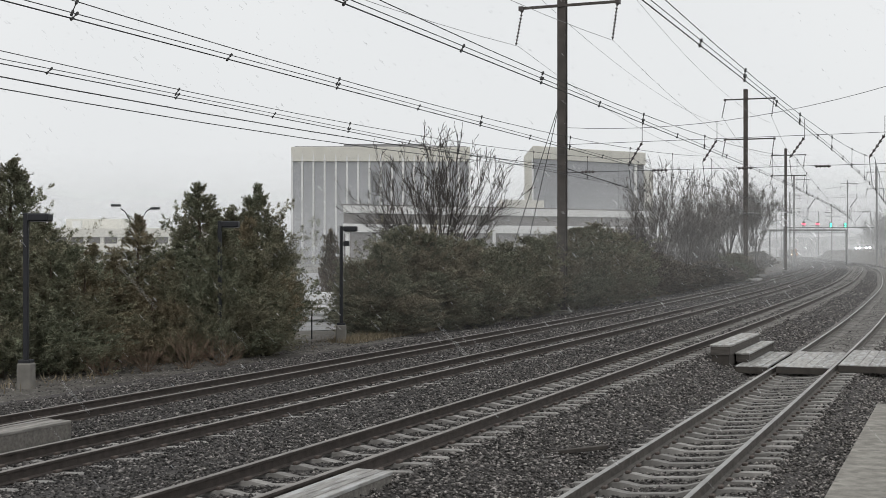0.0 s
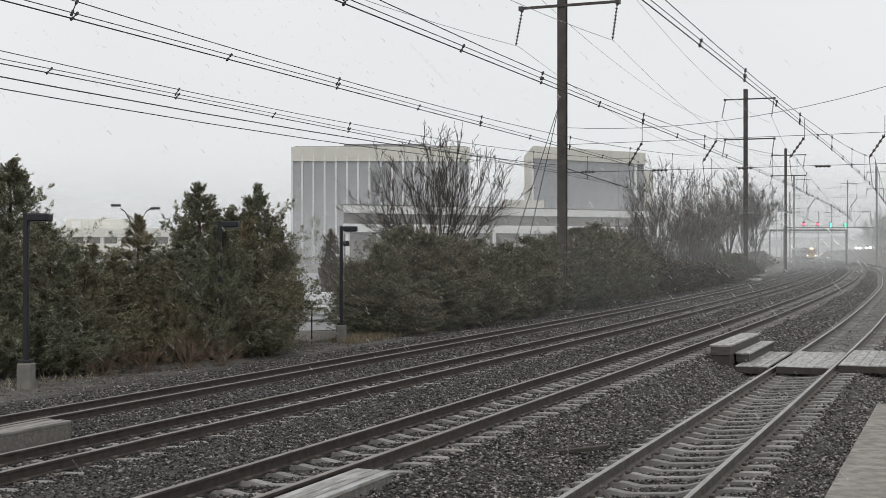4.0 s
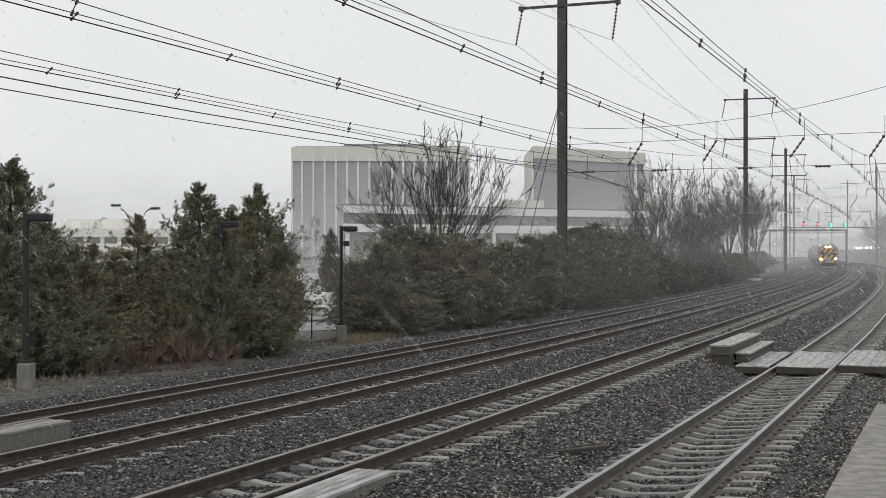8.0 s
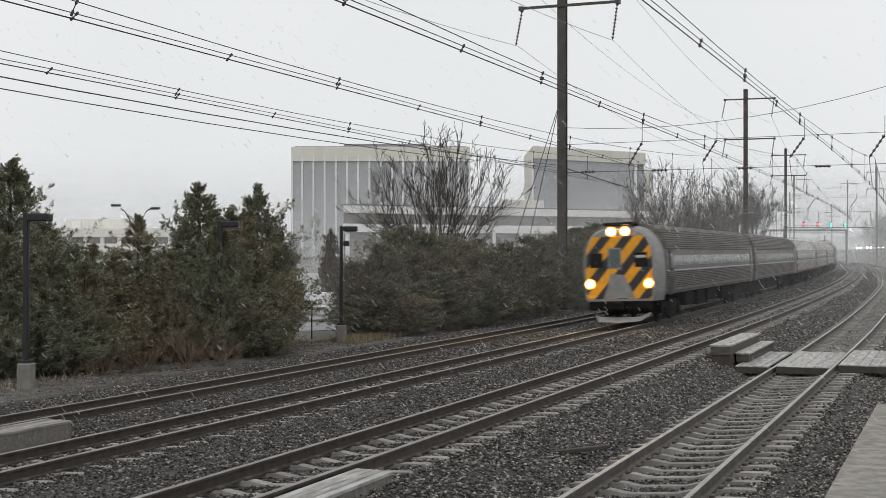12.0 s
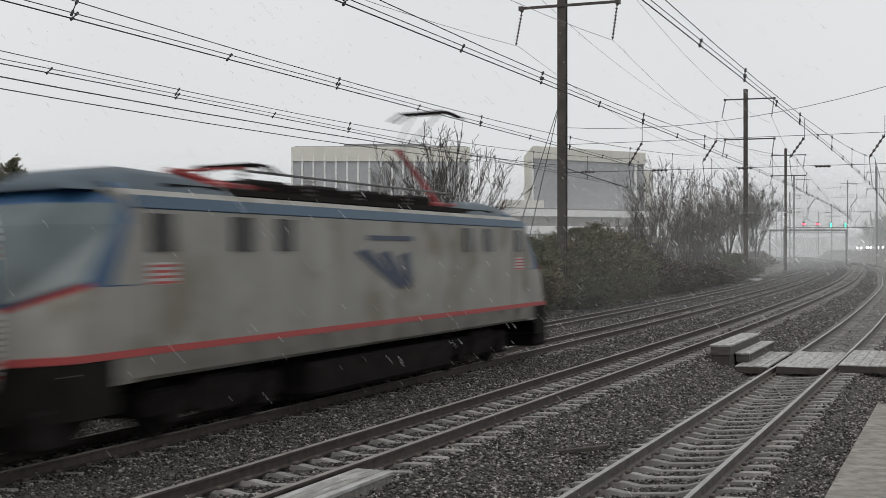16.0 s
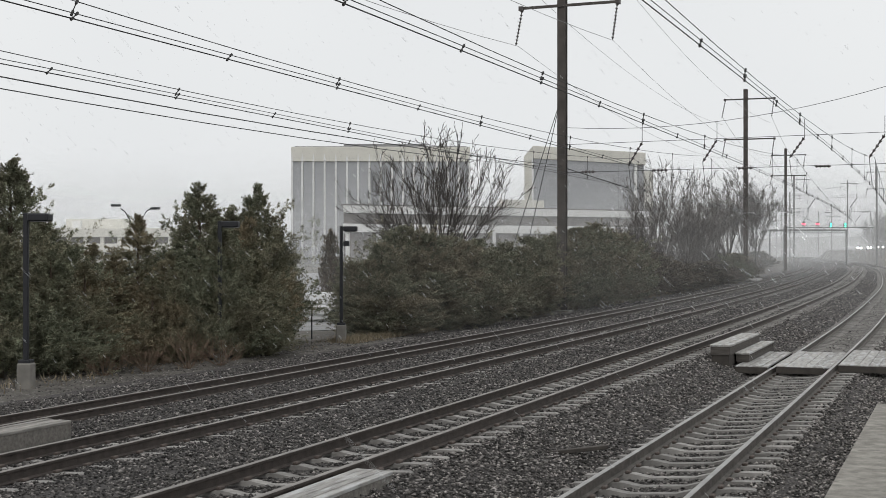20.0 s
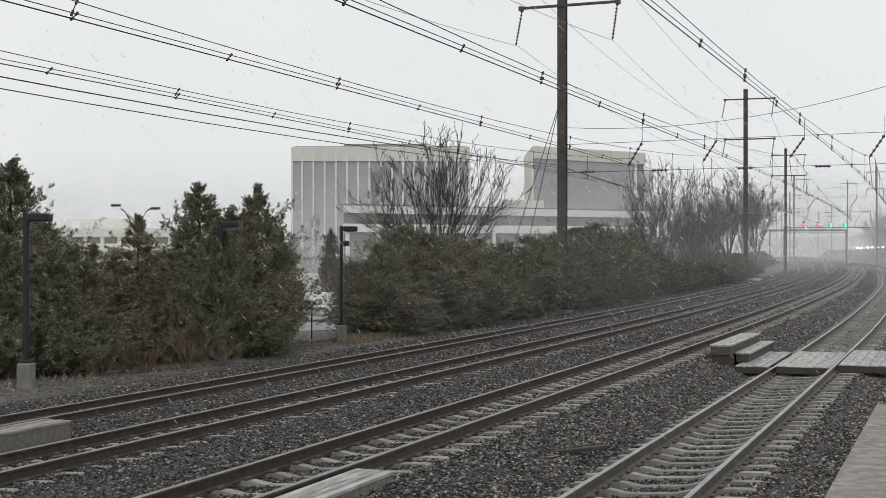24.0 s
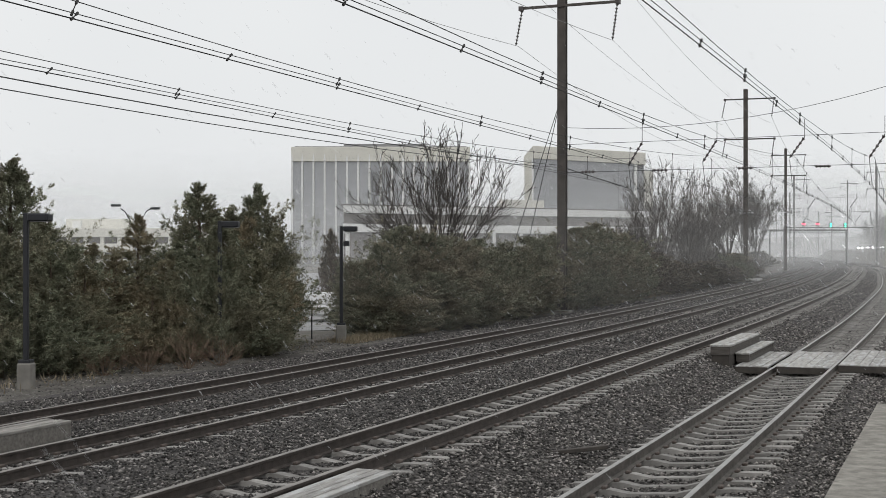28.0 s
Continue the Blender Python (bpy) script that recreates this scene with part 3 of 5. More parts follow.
    wire("feeder_cable", sag(b, on(65.0, -4.3, 6.3), 0.0, 2), 0.022, M_WIRE, "dark feeder cable from pole to track", "feeder cables")
    for x in (2.6, 3.75):
        wire("guy_wire", [on(65.0, -8.1, 11.1), Vector((x, 68.0, -0.6))], 0.02, M_WIRE, "steel guy wire from pole to ground", "guy wires")


overhead()


# ---- lamp posts along the verge ----
def yard_lamp(s, off, label, tilt=0):
    p = empty("lamp_post", along(s, off, -0.5) @ pose(0, 0, 0, 0, 0, 22), label, "lamp post", "lamp posts")
    bm = bmesh.new()
    box(bm, -0.18, 0.18, -0.18, 0.18, -0.2, 0.62, bevel=0.03)
    part("concrete_base", bm, M_CONC, p, "weathered concrete base")
    boxed("base_plate", (-0.15, 0.15, -0.15, 0.15, 0.62, 0.7), M_LAMP, p, bevel=0.01)
    boxed("post", (-0.06, 0.06, -0.06, 0.06, 0.7, 4.3), M_LAMP, p, bevel=0.012)
    boxed("head", (0.08, 0.6, -0.2, 0.2, 4.1, 4.29), M_LAMP, p, "flat lamp head", bevel=0.03)
    boxed("lens", (0.14, 0.54, -0.15, 0.15, 4.085, 4.099), M_STEELF, p)
    if tilt:
        boxed("floodlight", (0.08, 0.3, -0.12, 0.12, 3.55, 3.75), M_LAMP, p, bevel=0.03)
    return p


yard_lamp(22.9, -9.2, "dark square lamp post on a concrete base by the verge")
yard_lamp(31.6, -9.2, "dark square lamp post half hidden by cedars")
yard_lamp(40.0, -9.25, "dark square lamp post with a floodlight on a concrete base", 1)


def street_lamp():
    x, y = -20.4, 83.0
    p = empty("street_lamp", pose(x, y, -0.6), "grey twin-arm street lamp behind the cedars", "street lamp")
    tubes("pole", [([(0, 0, 0), (0, 0, 4.95)], [0.09, 0.06])], M_STEELF, p, n=8)
    for side in (-1, 1):
        tubes("arm", [([(0, 0, 4.65), (side * 0.35, 0, 5.45), (side * 0.7, 0, 6.1), (side * 1.0, 0, 6.3)], 0.04)], M_LAMP, p, n=6)
        boxed("lamp_head", (side * 1.3 - 0.32, side * 1.3 + 0.32, -0.14, 0.14, 6.23 + (side < 0) * 0.2, 6.39 + (side < 0) * 0.2), M_LAMP, p, bevel=0.03)


street_lamp()


# ---- trees ----
def crown_mesh(seed, height, radius, material, branches=150, plumes=10, leaves=46, size=0.06, base=0.03, power=0.8):
    """A conifer crown: branches carry tapering plumes of small scale leaves, with dark gaps between them and an uneven outline."""
    rng = np.random.default_rng(seed)
    lob = rng.uniform(0, 6.28, 4)
    h = base + (1.0 - base) * rng.random(branches) ** 1.02
    a = np.arange(branches) * 2.39996 + rng.uniform(-0.5, 0.5, branches)
    lobe = 1 + 0.2 * np.sin(3 * a + lob[0]) + 0.1 * np.sin(17 * h + lob[1] + a) + 0.14 * np.sin(2 * a + 8 * h + lob[2])
    under = np.clip(0.55 + h * 3.0, 0, 1)
    R = radius * (np.minimum(1.0, (1 - h) ** power * 1.2) * lobe * rng.uniform(0.6, 1.15, branches) * under)
    R *= np.where(rng.random(branches) < 0.14, 1.4, 1.0)
    d = np.stack([np.cos(a), np.sin(a)], 1)
    rise = rng.uniform(0.15, 0.7, branches)
    n = np.maximum(4, (plumes * (0.4 + 0.8 * R / radius))).astype(int)
    i = np.repeat(np.arange(branches), n)
    k = len(i)
    t = 0.25 + 0.75 * rng.random(k) ** 0.7
    side = rng.normal(0, 0.13, (k, 3)) * R[i][:, None]
    root = np.stack([d[i, 0] * R[i] * t, d[i, 1] * R[i] * t, height * h[i] + rise[i] * R[i] * t * t], 1) + side
    tip = np.stack([d[i, 0] * rng.uniform(0.5, 1.2, k), d[i, 1] * rng.uniform(0.5, 1.2, k), rng.uniform(0.1, 1.2, k) + 2.2 * np.clip(h[i] - 0.55, 0, 1)], 1) + rng.normal(0, 0.34, (k, 3))
    tip /= np.linalg.norm(tip, axis=1)[:, None]
    thick = 0.2 + 0.9 * np.minimum(1.0, R[i] / radius)
    L = rng.uniform(0.2, 0.55, k) * np.maximum(thick, 0.55)
    j = np.repeat(np.arange(k), np.maximum(6, leaves * (0.35 + 0.65 * thick)).astype(int))
    m = len(j)
    u = rng.random(m) ** 0.8
    w = rng.normal(0, 1, (m, 3))
    axis = tip[j]
    w -= axis * np.sum(w * axis, 1)[:, None]
    c = root[j] + axis * (u * L[j])[:, None] + w * (0.058 * (1.12 - u) * thick[j])[:, None]
    g = axis * 0.8 + w * 0.55 + rng.normal(0, 0.3, (m, 3))
    g /= np.linalg.norm(g, axis=1)[:, None]
    x = np.cross(g, rng.normal(0, 1, (m, 3)))
    x /= np.linalg.norm(x, axis=1)[:, None] + 1e-6
    ll, ww = size * rng.uniform(0.7, 1.6, m), size * rng.uniform(0.22, 0.42, m)
    V = np.stack([c - x * ww[:, None], c + x * ww[:, None], c + g * ll[:, None]], 1).reshape(-1, 3)
    me = bpy.data.meshes.new("crown")
    me.vertices.add(m * 3)
    me.vertices.foreach_set("co", V.reshape(-1).astype(np.float32))
    me.loops.add(m * 3)
    me.loops.foreach_set("vertex_index", np.arange(m * 3, dtype=np.int32))
    me.polygons.add(m)
    me.polygons.foreach_set("loop_start", np.arange(0, m * 3, 3, dtype=np.int32))
    me.update(calc_edges=True)
    me.materials.append(material)
    return me


def trunk_mesh(height, r):
    v, f = tube_data([(0, 0, -0.3), (0.02, 0.01, height * 0.5), (0, 0, height * 0.95)], [r, r * 0.6, r * 0.12], 7)
    me = bpy.data.meshes.new("trunk")
    me.from_pydata([tuple(q) for q in v], [], f)
    me.update()
    me.materials.append(M_TRUNK)
    return me


H0 = 5.0
CROWNS = {"green": [crown_mesh(11 + i, H0, 1.6, M_LEAF, 230, 12, 46, 0.052, 0.02, 0.85) for i in range(3)], "brown": [crown_mesh(31 + i, H0, 1.5, M_LEAFB, 200, 12, 44, 0.052, 0.02, 1.05) for i in range(2)],
          "round": [crown_mesh(51 + i, H0, 1.95, M_LEAFH, 230, 12, 42, 0.066, 0.02, 0.55) for i in range(2)], "far": [crown_mesh(71 + i, H0, 2.0, M_LEAFF, 150, 10, 30, 0.12, 0.02, 0.6) for i in range(2)]}
STEM = trunk_mesh(H0, 0.13)
CEDAR_NO = [0]


def cedar(kind, x, y, height, wide=1.0, z=-0.6):
    i = CEDAR_NO[0]
    CEDAR_NO[0] += 1
    label = {"green": "dense dark green cedar tree beside the verge", "brown": "cedar tree with browned winter foliage", "round": "broad dark green evergreen in a dense hedge",
             "far": "greyish evergreen shrub far along the line"}[kind]
    t = empty("evergreen_tree", pose(x, y, z, 0, 0, (i * 77) % 360), label, "tree", "evergreens along the line")
    k = height / H0
    t.scale = (wide, wide, k)
    c = new("crown", CROWNS[kind][i % len(CROWNS[kind])])
    c.parent = t
    s = new("trunk", STEM)
    s.parent = t


# near clump: x, y, height, width factor, kind
for x, y, height, wide, kind in ((-13.89, 36, 5.81, 1.15, "green"), (-12.63, 36.5, 6.0, 1.25, "green"), (-12.2, 38.5, 4.2, 1.3, "green"), (-12.58, 39, 4.2, 1.1, "brown"), (-11.25, 37.5, 3.6, 1.0, "green"), (-11.47, 41, 3.6, 1.0, "brown"), (-10.07, 38.5, 3.3, 0.95, "brown"),
         (-10.23, 42, 4.54, 1.0, "brown"), (-8.97, 41, 3.3, 0.95, "brown"), (-8.39, 43, 5.6, 1.35, "green"), (-7.75, 45.5, 4.9, 1.0, "green"), (-6.61, 42.5, 4.48, 0.95, "brown"), (-6.75, 45.5, 5.7, 1.12, "green"),
         (-6.15, 46.5, 4.3, 0.62, "green"), (-8.21, 40, 3.16, 0.9, "green"), (-10.82, 34.5, 3.38, 1.0, "green"), (-12.05, 34, 3.84, 1.0, "green"), (-6.95, 42.3, 3.14, 0.9, "green"), (-10.17, 35.5, 3.05, 0.9, "brown"),
         (-8.83, 38, 2.67, 0.8, "brown"), (-8.15, 38.0, 2.5, 0.6, "brown"), (-6.2, 40.6, 2.1, 0.85, "green"), (-7.02, 39.3, 4.3, 0.85, "green")):
    cedar(kind, x, y, height, wide)
# long hedge
for x, y, height, wide, kind in ((-3.1, 52, 2.98, 0.6, "round"), (-3.72, 51.6, 2.9, 0.48, "round"), (-2.6, 53, 3.68, 0.75, "round"), (-1.82, 56, 4.4, 1.05, "round"), (-0.73, 56, 4.07, 0.9, "round"), (0.42, 58, 3.96, 1.05, "round"), (1.65, 60, 3.89, 0.95, "round"),
         (3.02, 63, 3.71, 1.0, "round"), (4.5, 66, 4.07, 1.05, "round"), (6.04, 70, 4.2, 1.05, "round"), (7.89, 74, 4.67, 1.15, "round"), (9.55, 78, 4.97, 1.2, "round"), (11.52, 82, 4.49, 1.2, "round"),
         (14.07, 90, 3.9, 1.0, "far"), (16.57, 97, 2.6, 1.1, "far"), (19.08, 104, 2.6, 1.1, "far"), (21.96, 112, 1.9, 1.2, "far"), (25.0, 120, 2.4, 1.2, "far"), (28.33, 129, 2.11, 1.2, "far"),
         (32.05, 138, 3.13, 1.2, "round"), (24.0, 124, 2.4, 1.2, "far"), (28.2, 132, 2.4, 1.2, "far"), (20.2, 113, 2.6, 1.2, "far"), (35.0, 148, 2.6, 1.1, "far"), (17.2, 103, 3.2, 1.2, "far"), (-2.26, 50.5, 2.19, 0.8, "round"), (-0.34, 54, 2.46, 0.9, "round"), (1.31, 57, 2.4, 0.9, "round"), (-7.19, 80, 4.65, 0.36, "far"), (-2.86, 51, 2.3, 0.7, "round")):
    cedar(kind, x, y, height, wide)

# brush along the far side of the bend
for s, off, height, wide in ((152, -12, 2.6, 1.2), (160, -15, 3.4, 1.4), (170, -13, 2.4, 1.3), (182, -15, 3.2, 1.4), (194, -13.5, 2.6, 1.3), (208, -14, 3.0, 1.5), (224, -13.5, 2.8, 1.5), (244, -13.5, 3.2, 1.6), (268, -14, 3.4, 1.7)):
    p = on(s, off)
    cedar("far", p.x, p.y, height, wide)


def fan_tree(x, y, height, half, seed, material, label, stems, r0, twig, bole=0.08, spread=78, sprigs=(5, 4, 3), z=-0.6, name="bare_tree"):
    """A leafless tree whose boughs fan out from a low bole into a rounded head of fine twigs."""
    rng = random.Random(seed)
    limbs, twigs = [], []

    def bend(p, d, length, r, level, up):
        pts, rad, n = [p], [r], 5 if level < 2 else 3
        for i in range(n):
            d = (d + Vector((rng.gauss(0, 0.07), rng.gauss(0, 0.07), rng.gauss(up, 0.05)))).normalized()
            p = p + d * (length / n)
            pts.append(p)
            rad.append(max(twig, r * (1 - 0.75 * (i + 1) / n)))
        (limbs if level == 0 else twigs).append((pts, rad))
        if level >= len(sprigs):
            return
        for k in range(sprigs[level]):
            i = rng.randint(1 if level else 2, n)
            t = i / n
            out = Vector((rng.gauss(0, 1), rng.gauss(0, 1), rng.gauss(0.1, 0.6)))
            out = (out - d * out.dot(d)).normalized()
            bend(pts[i], (d + out * rng.uniform(0.3, 0.75)).normalized(), length * rng.uniform(0.3, 0.52) * (1.15 - 0.35 * t), max(twig, rad[i] * 0.6), level + 1, up + 0.02)

    foot = bole * height
    for i in range(stems):
        a = 2.39996 * i + rng.uniform(-0.3, 0.3)
        th = radians(spread) * ((i + 0.3) / stems) ** 0.62
        tip = Vector((half * math.sin(th) * math.cos(a), half * math.sin(th) * math.sin(a), (height - foot) * (0.12 + 0.88 * math.cos(th) ** 0.55) * rng.uniform(0.8, 1.0)))
        start = Vector((0.12 * half * math.sin(th) * math.cos(a), 0.12 * half * math.sin(th) * math.sin(a), foot * rng.uniform(0.7, 1.1)))
        d = Vector((tip.x, tip.y, tip.z)).normalized()
        bend(start, d, (tip - start).length * 0.88, r0 * rng.uniform(0.7, 1.1), 0, 0.012)
    trunk = [([Vector((0, 0, -0.2)), Vector((0.03, 0, foot * 0.6)), Vector((0, 0.02, foot * 1.15))], [r0 * 2.4, r0 * 2.0, r0 * 1.5])]
    tips = [q[-1] for q, _ in twigs]
    kz = height / float(np.percentile([q.z for q in tips], 99))
    kx = half / float(np.percentile([math.hypot(q.x, q.y) for q in tips], 93))
    limbs, twigs = ([([Vector((q.x * kx, q.y * kx, q.z * kz)) for q in pts], rad) for pts, rad in run] for run in (limbs, twigs))
    t = empty(name, pose(x, y, z), label, *(("tree", "bare trees") if name == "bare_tree" else ("brush", "brush along the line")))
    tubes("trunk", trunk + limbs, material, t, n=6)
    tubes("crown", twigs, material, t, n=3, kind="stuff")
    return t


M_BRUSH = mat("russet_brush", (0.16, 0.112, 0.08), 0.95, var=0.3, scale=4, bump=0)
fan_tree(-0.35, 66, 9.7, 4.5, 4, M_BARK, "leafless many-stemmed tree behind the hedge", 46, 0.05, 0.012, 0.22, 84, (5, 4, 2))
# Trees farther off take the hazed barks.
for x, d, h, half, seed in ((21.6, 122, 12.2, 4.2, 7), (25.0, 128, 10.6, 3.4, 8), (18.9, 117, 9.4, 3.0, 9), (28.0, 136, 8.6, 3.4, 10), (16.6, 112, 6.6, 2.6, 11)):
    fan_tree(x, d, h, half, seed, M_BARKF, "leafless grey-brown tree by the line", 18, 0.06, 0.012, 0.2, 75, (6, 5, 4))
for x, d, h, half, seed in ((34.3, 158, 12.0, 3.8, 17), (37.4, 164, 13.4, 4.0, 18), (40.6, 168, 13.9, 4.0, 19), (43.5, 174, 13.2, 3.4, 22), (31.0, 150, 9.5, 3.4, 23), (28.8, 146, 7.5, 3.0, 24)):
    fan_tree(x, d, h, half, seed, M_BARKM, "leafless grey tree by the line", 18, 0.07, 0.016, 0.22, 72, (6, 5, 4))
for x, y, h, half, seed in ((-7.35, 36.0, 1.1, 0.9, 61), (-6.6, 37.0, 0.9, 0.8, 62), (-8.3, 35.0, 0.8, 0.7, 63), (-9.2, 33.9, 0.7, 0.7, 64), (-5.8, 41.5, 0.6, 0.6, 65)):
    fan_tree(x, y, h, half, seed, M_BRUSH, "low russet dead brush at the hedge foot", 22, 0.009, 0.004, 0.05, 80, (4, 3), -0.55, "dead_brush")
for s, off, h, half, seed in ((158, -14, 5.0, 3.2, 76), (150, -16, 5.5, 3.4, 77), (140, -14, 5.2, 3.2, 78), (130, -15, 5.0, 3.2, 79), (118, -14, 4.6, 3.0, 80), (166, -13, 4.2, 3.0, 81), (148, -11.5, 4.5, 2.4, 71), (136, -11.0, 4.0, 2.2, 72), (122, -11.0, 3.6, 2.2, 73), (108, -11.2, 3.4, 2.0, 74), (98, -11.0, 3.2, 2.0, 75)):
    p = on(s, off)
    fan_tree(p.x, p.y, h, half, seed, M_BARKF, "tangle of bare brown brush along the line", 24, 0.03, 0.012, 0.05, 80, (5, 3, 2), -0.6, "bare_brush")


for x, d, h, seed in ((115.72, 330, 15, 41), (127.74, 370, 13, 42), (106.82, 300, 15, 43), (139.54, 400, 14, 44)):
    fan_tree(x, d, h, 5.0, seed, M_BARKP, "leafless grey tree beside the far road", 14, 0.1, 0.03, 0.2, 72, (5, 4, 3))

# ---- dead grass along the foot of the hedge, and the lot behind it ----
M_STRAW = mat("dead_grass", (0.21, 0.175, 0.12), 0.95, var=0.3, scale=3, bump=0, island=0.4)
M_LOT = mat("wet_lot_paving", (0.26, 0.26, 0.26), 0.7, var=0.2, scale=0.7, bump=0.2, bscale=30)


def dead_grass():
    rng = np.random.default_rng(8)
    k = 9000
    s = rng.uniform(12, 110, k)
    o = -9.9 + rng.normal(0, 0.45, k) + np.interp(s, [12, 60, 110], [0, 0.6, 1.6])
    patch = np.array([noise.noise((a * 0.35, b * 0.9, 2.0)) for a, b in zip(s, o)])
    keep = patch > rng.uniform(-0.5, 0.35, k)
    s, o = np.concatenate([s[keep], rng.uniform(39.5, 48, 3000)]), np.concatenate([o[keep], rng.uniform(-9.7, -8.5, 3000)])
    k = len(s)
    h = np.interp(s, LS, LP)
    c = np.stack([np.interp(s, LS, LX) + o * np.cos(h), np.interp(s, LS, LY) - o * np.sin(h), np.full(k, -0.56)], 1)
    tip = c + rng.normal(0, 1, (k, 3)) * np.array([0.12, 0.12, 0.0]) + np.stack([np.zeros(k), np.zeros(k), rng.uniform(0.08, 0.36, k)], 1)
    w = rng.normal(0, 1, (k, 3)) * np.array([0.012, 0.012, 0.0])
    V = np.stack([c - w, c + w, tip], 1).reshape(-1, 3)
    me = bpy.data.meshes.new("dead_grass")
    me.from_pydata([tuple(v) for v in V], [], [(3 * i, 3 * i + 1, 3 * i + 2) for i in range(k)])
    me.update()
    me.materials.append(M_STRAW)
    tagged(new("dead_grass", me), "straw-coloured dead grass along the hedge foot", "grass", kind="stuff")


dead_grass()
tagged(obj_from("parking_lot", [(-20, 50, -0.596), (-1.5, 56, -0.596), (-1.5, 200, -0.596), (-60, 200, -0.596)], [(0, 1, 2, 3)], M_LOT), "pale wet parking lot behind the hedge", "parking lot", kind="structure")
fp = empty("fence_post", pose(-5.14, 49, -0.6), "thin dark steel fence post in the hedge gap", "post")
tubes("post", [([(0, 0, -0.1), (0, 0, 1.35)], 0.03)], M_LAMP, fp, n=6)
boxed("reflector", (-0.06, 0.06, -0.05, -0.03, 1.2, 1.38), M_CONC, fp)

# ---- buildings ----
# Cream precast and glass are paled: distance haze is put into their colours.
M_PANEL = mat("hazed_cream_precast", (0.73, 0.712, 0.65), 0.85, var=0.06, scale=0.4, bump=0.1, bscale=6)
M_PIER = mat("white_precast", (0.82, 0.82, 0.81), 0.85, var=0.05, scale=0.4, bump=0.1, bscale=6)
M_GLASS = mat("hazed_grey_glass", (0.37, 0.377, 0.392), 0.15, 0.0, var=0.1, scale=0.5, bump=0.02, bscale=1.0, piece=0.03)
M_DARKBAND = mat("ribbon_glass", (0.16, 0.145, 0.135), 0.25, var=0.12, scale=0.4, bump=0.02, bscale=1.0)
M_ROOF = mat("roof_gravel", (0.3, 0.3, 0.3), 0.9, var=0.1)


def tower(name, x0, x1, y0, depth, z1, parapet, bays, label, pier=0.5, floors=9, rz=0.0):
    """An office tower: piers, glass strips with spandrel rails, a deep parapet."""
    b = empty(name, pose((x0 + x1) / 2, y0, -0.6, 0, 0, rz), label, "office building", "office buildings")
    w, h = (x1 - x0) / 2, z1 + 0.6
    boxed("wall", (-w + 0.4, w - 0.4, 0.6, depth, 0, h - 0.6), M_PANEL, b)
    boxed("parapet", (-w, w, 0, depth + 0.6, h - parapet, h), M_PANEL, b, "cream precast parapet", bevel=0.1)
    boxed("roof", (-w + 1, w - 1, 1.0, depth - 0.5, h + 0.004, h + 0.25), M_ROOF, b)
    step = 2 * w / bays
    bm0 = bmesh.new()
    box(bm0, -pier / 2, pier / 2, 0.02, 0.9, 0, h - parapet + 0.02, bevel=0.05)
    bmesh.ops.create_cone(bm0, cap_ends=True, segments=4, radius1=pier * 0.7, radius2=0.08, depth=2.0, matrix=Matrix.Translation((0, 0.0, h - parapet + 1.02)) @ pose(0, 0, 0, 0, 0, 45))
    me_p = bpy.data.meshes.new("pier")
    bm0.to_mesh(me_p)
    bm0.free()
    me_p.materials.append(M_PIER)
    fh = (h - parapet) / floors
    bm0 = bmesh.new()
    box(bm0, -step / 2 + pier / 2 + 0.06, step / 2 - pier / 2 - 0.06, 0.40, 0.55, 0.006, fh - 0.006)
    me_g = bpy.data.meshes.new("window")
    bm0.to_mesh(me_g)
    bm0.free()
    me_g.materials.append(M_GLASS)
    for i in range(bays + 1):
        q = new("pier", me_p)
        q.parent, q.location = b, (-w + min(max(i * step, pier / 2), 2 * w - pier / 2), 0, 0)
    for i in range(bays):
        for f in range(floors):
            q = new("window", me_g)
            q.parent, q.location = b, (-w + (i + 0.5) * step, 0, f * fh)
    return b


D1 = 340.0
t1 = tower("office_tower", -41.33, 7.37, D1, 40, 31.31, 4.0, 16, "pale office tower with white vertical piers and grey glass")
boxed("plant_room", (-27.5 - (-41.33 + 7.37) / 2, 12, 6, 30, 31.31 + 0.85, 31.31 + 1.9), M_ROOF, t1)
D2 = 330.0


def slanted(b, turn):
    """Leans the plan of a building, so that its end walls run slantwise to its face."""
    for me in {o.data for o in b.children}:
        for v in me.vertices:
            v.co.x += v.co.y * math.tan(turn)


def glass_tower():
    w, turn = 18.4, radians(35)
    h = 30.77 + 0.6
    b = empty("glass_tower", pose(23.71 + w * math.cos(turn), D2 + w * math.sin(turn), -0.6, 0, 0, 35), "pale office tower with a flat grey glass face", "office building", "office buildings")
    boxed("wall", (-w + 0.2, w - 0.2, 0.5, 30, 0, h - 0.5), M_PANEL, b)
    boxed("parapet", (-w, w + 4.2, 0, 30.5, h - 3.4, h), M_PANEL, b, "cream precast parapet", bevel=0.1)
    n, fl = 12, 8
    me = bpy.data.meshes.new("window")
    bm = bmesh.new()
    box(bm, -w / n + 0.008, w / n - 0.008, 0.3, 0.45, 0.006, (h - 3.4) / fl - 0.006)
    bm.to_mesh(me)
    bm.free()
    me.materials.append(M_GLASS)
    for i in range(n):
        for f in range(fl):
            q = new("window", me)
            q.parent, q.location = b, (-w + (2 * i + 1) * w / n, 0, f * (h - 3.4) / fl)
    boxed("pier", (-w - 0.3, -w + 0.25, -0.05, 1.0, 0, h - 3.3), M_PIER, b)
    boxed("pier", (w - 0.2, w + 0.9, -0.05, 1.0, 0, h - 3.3), M_PIER, b)
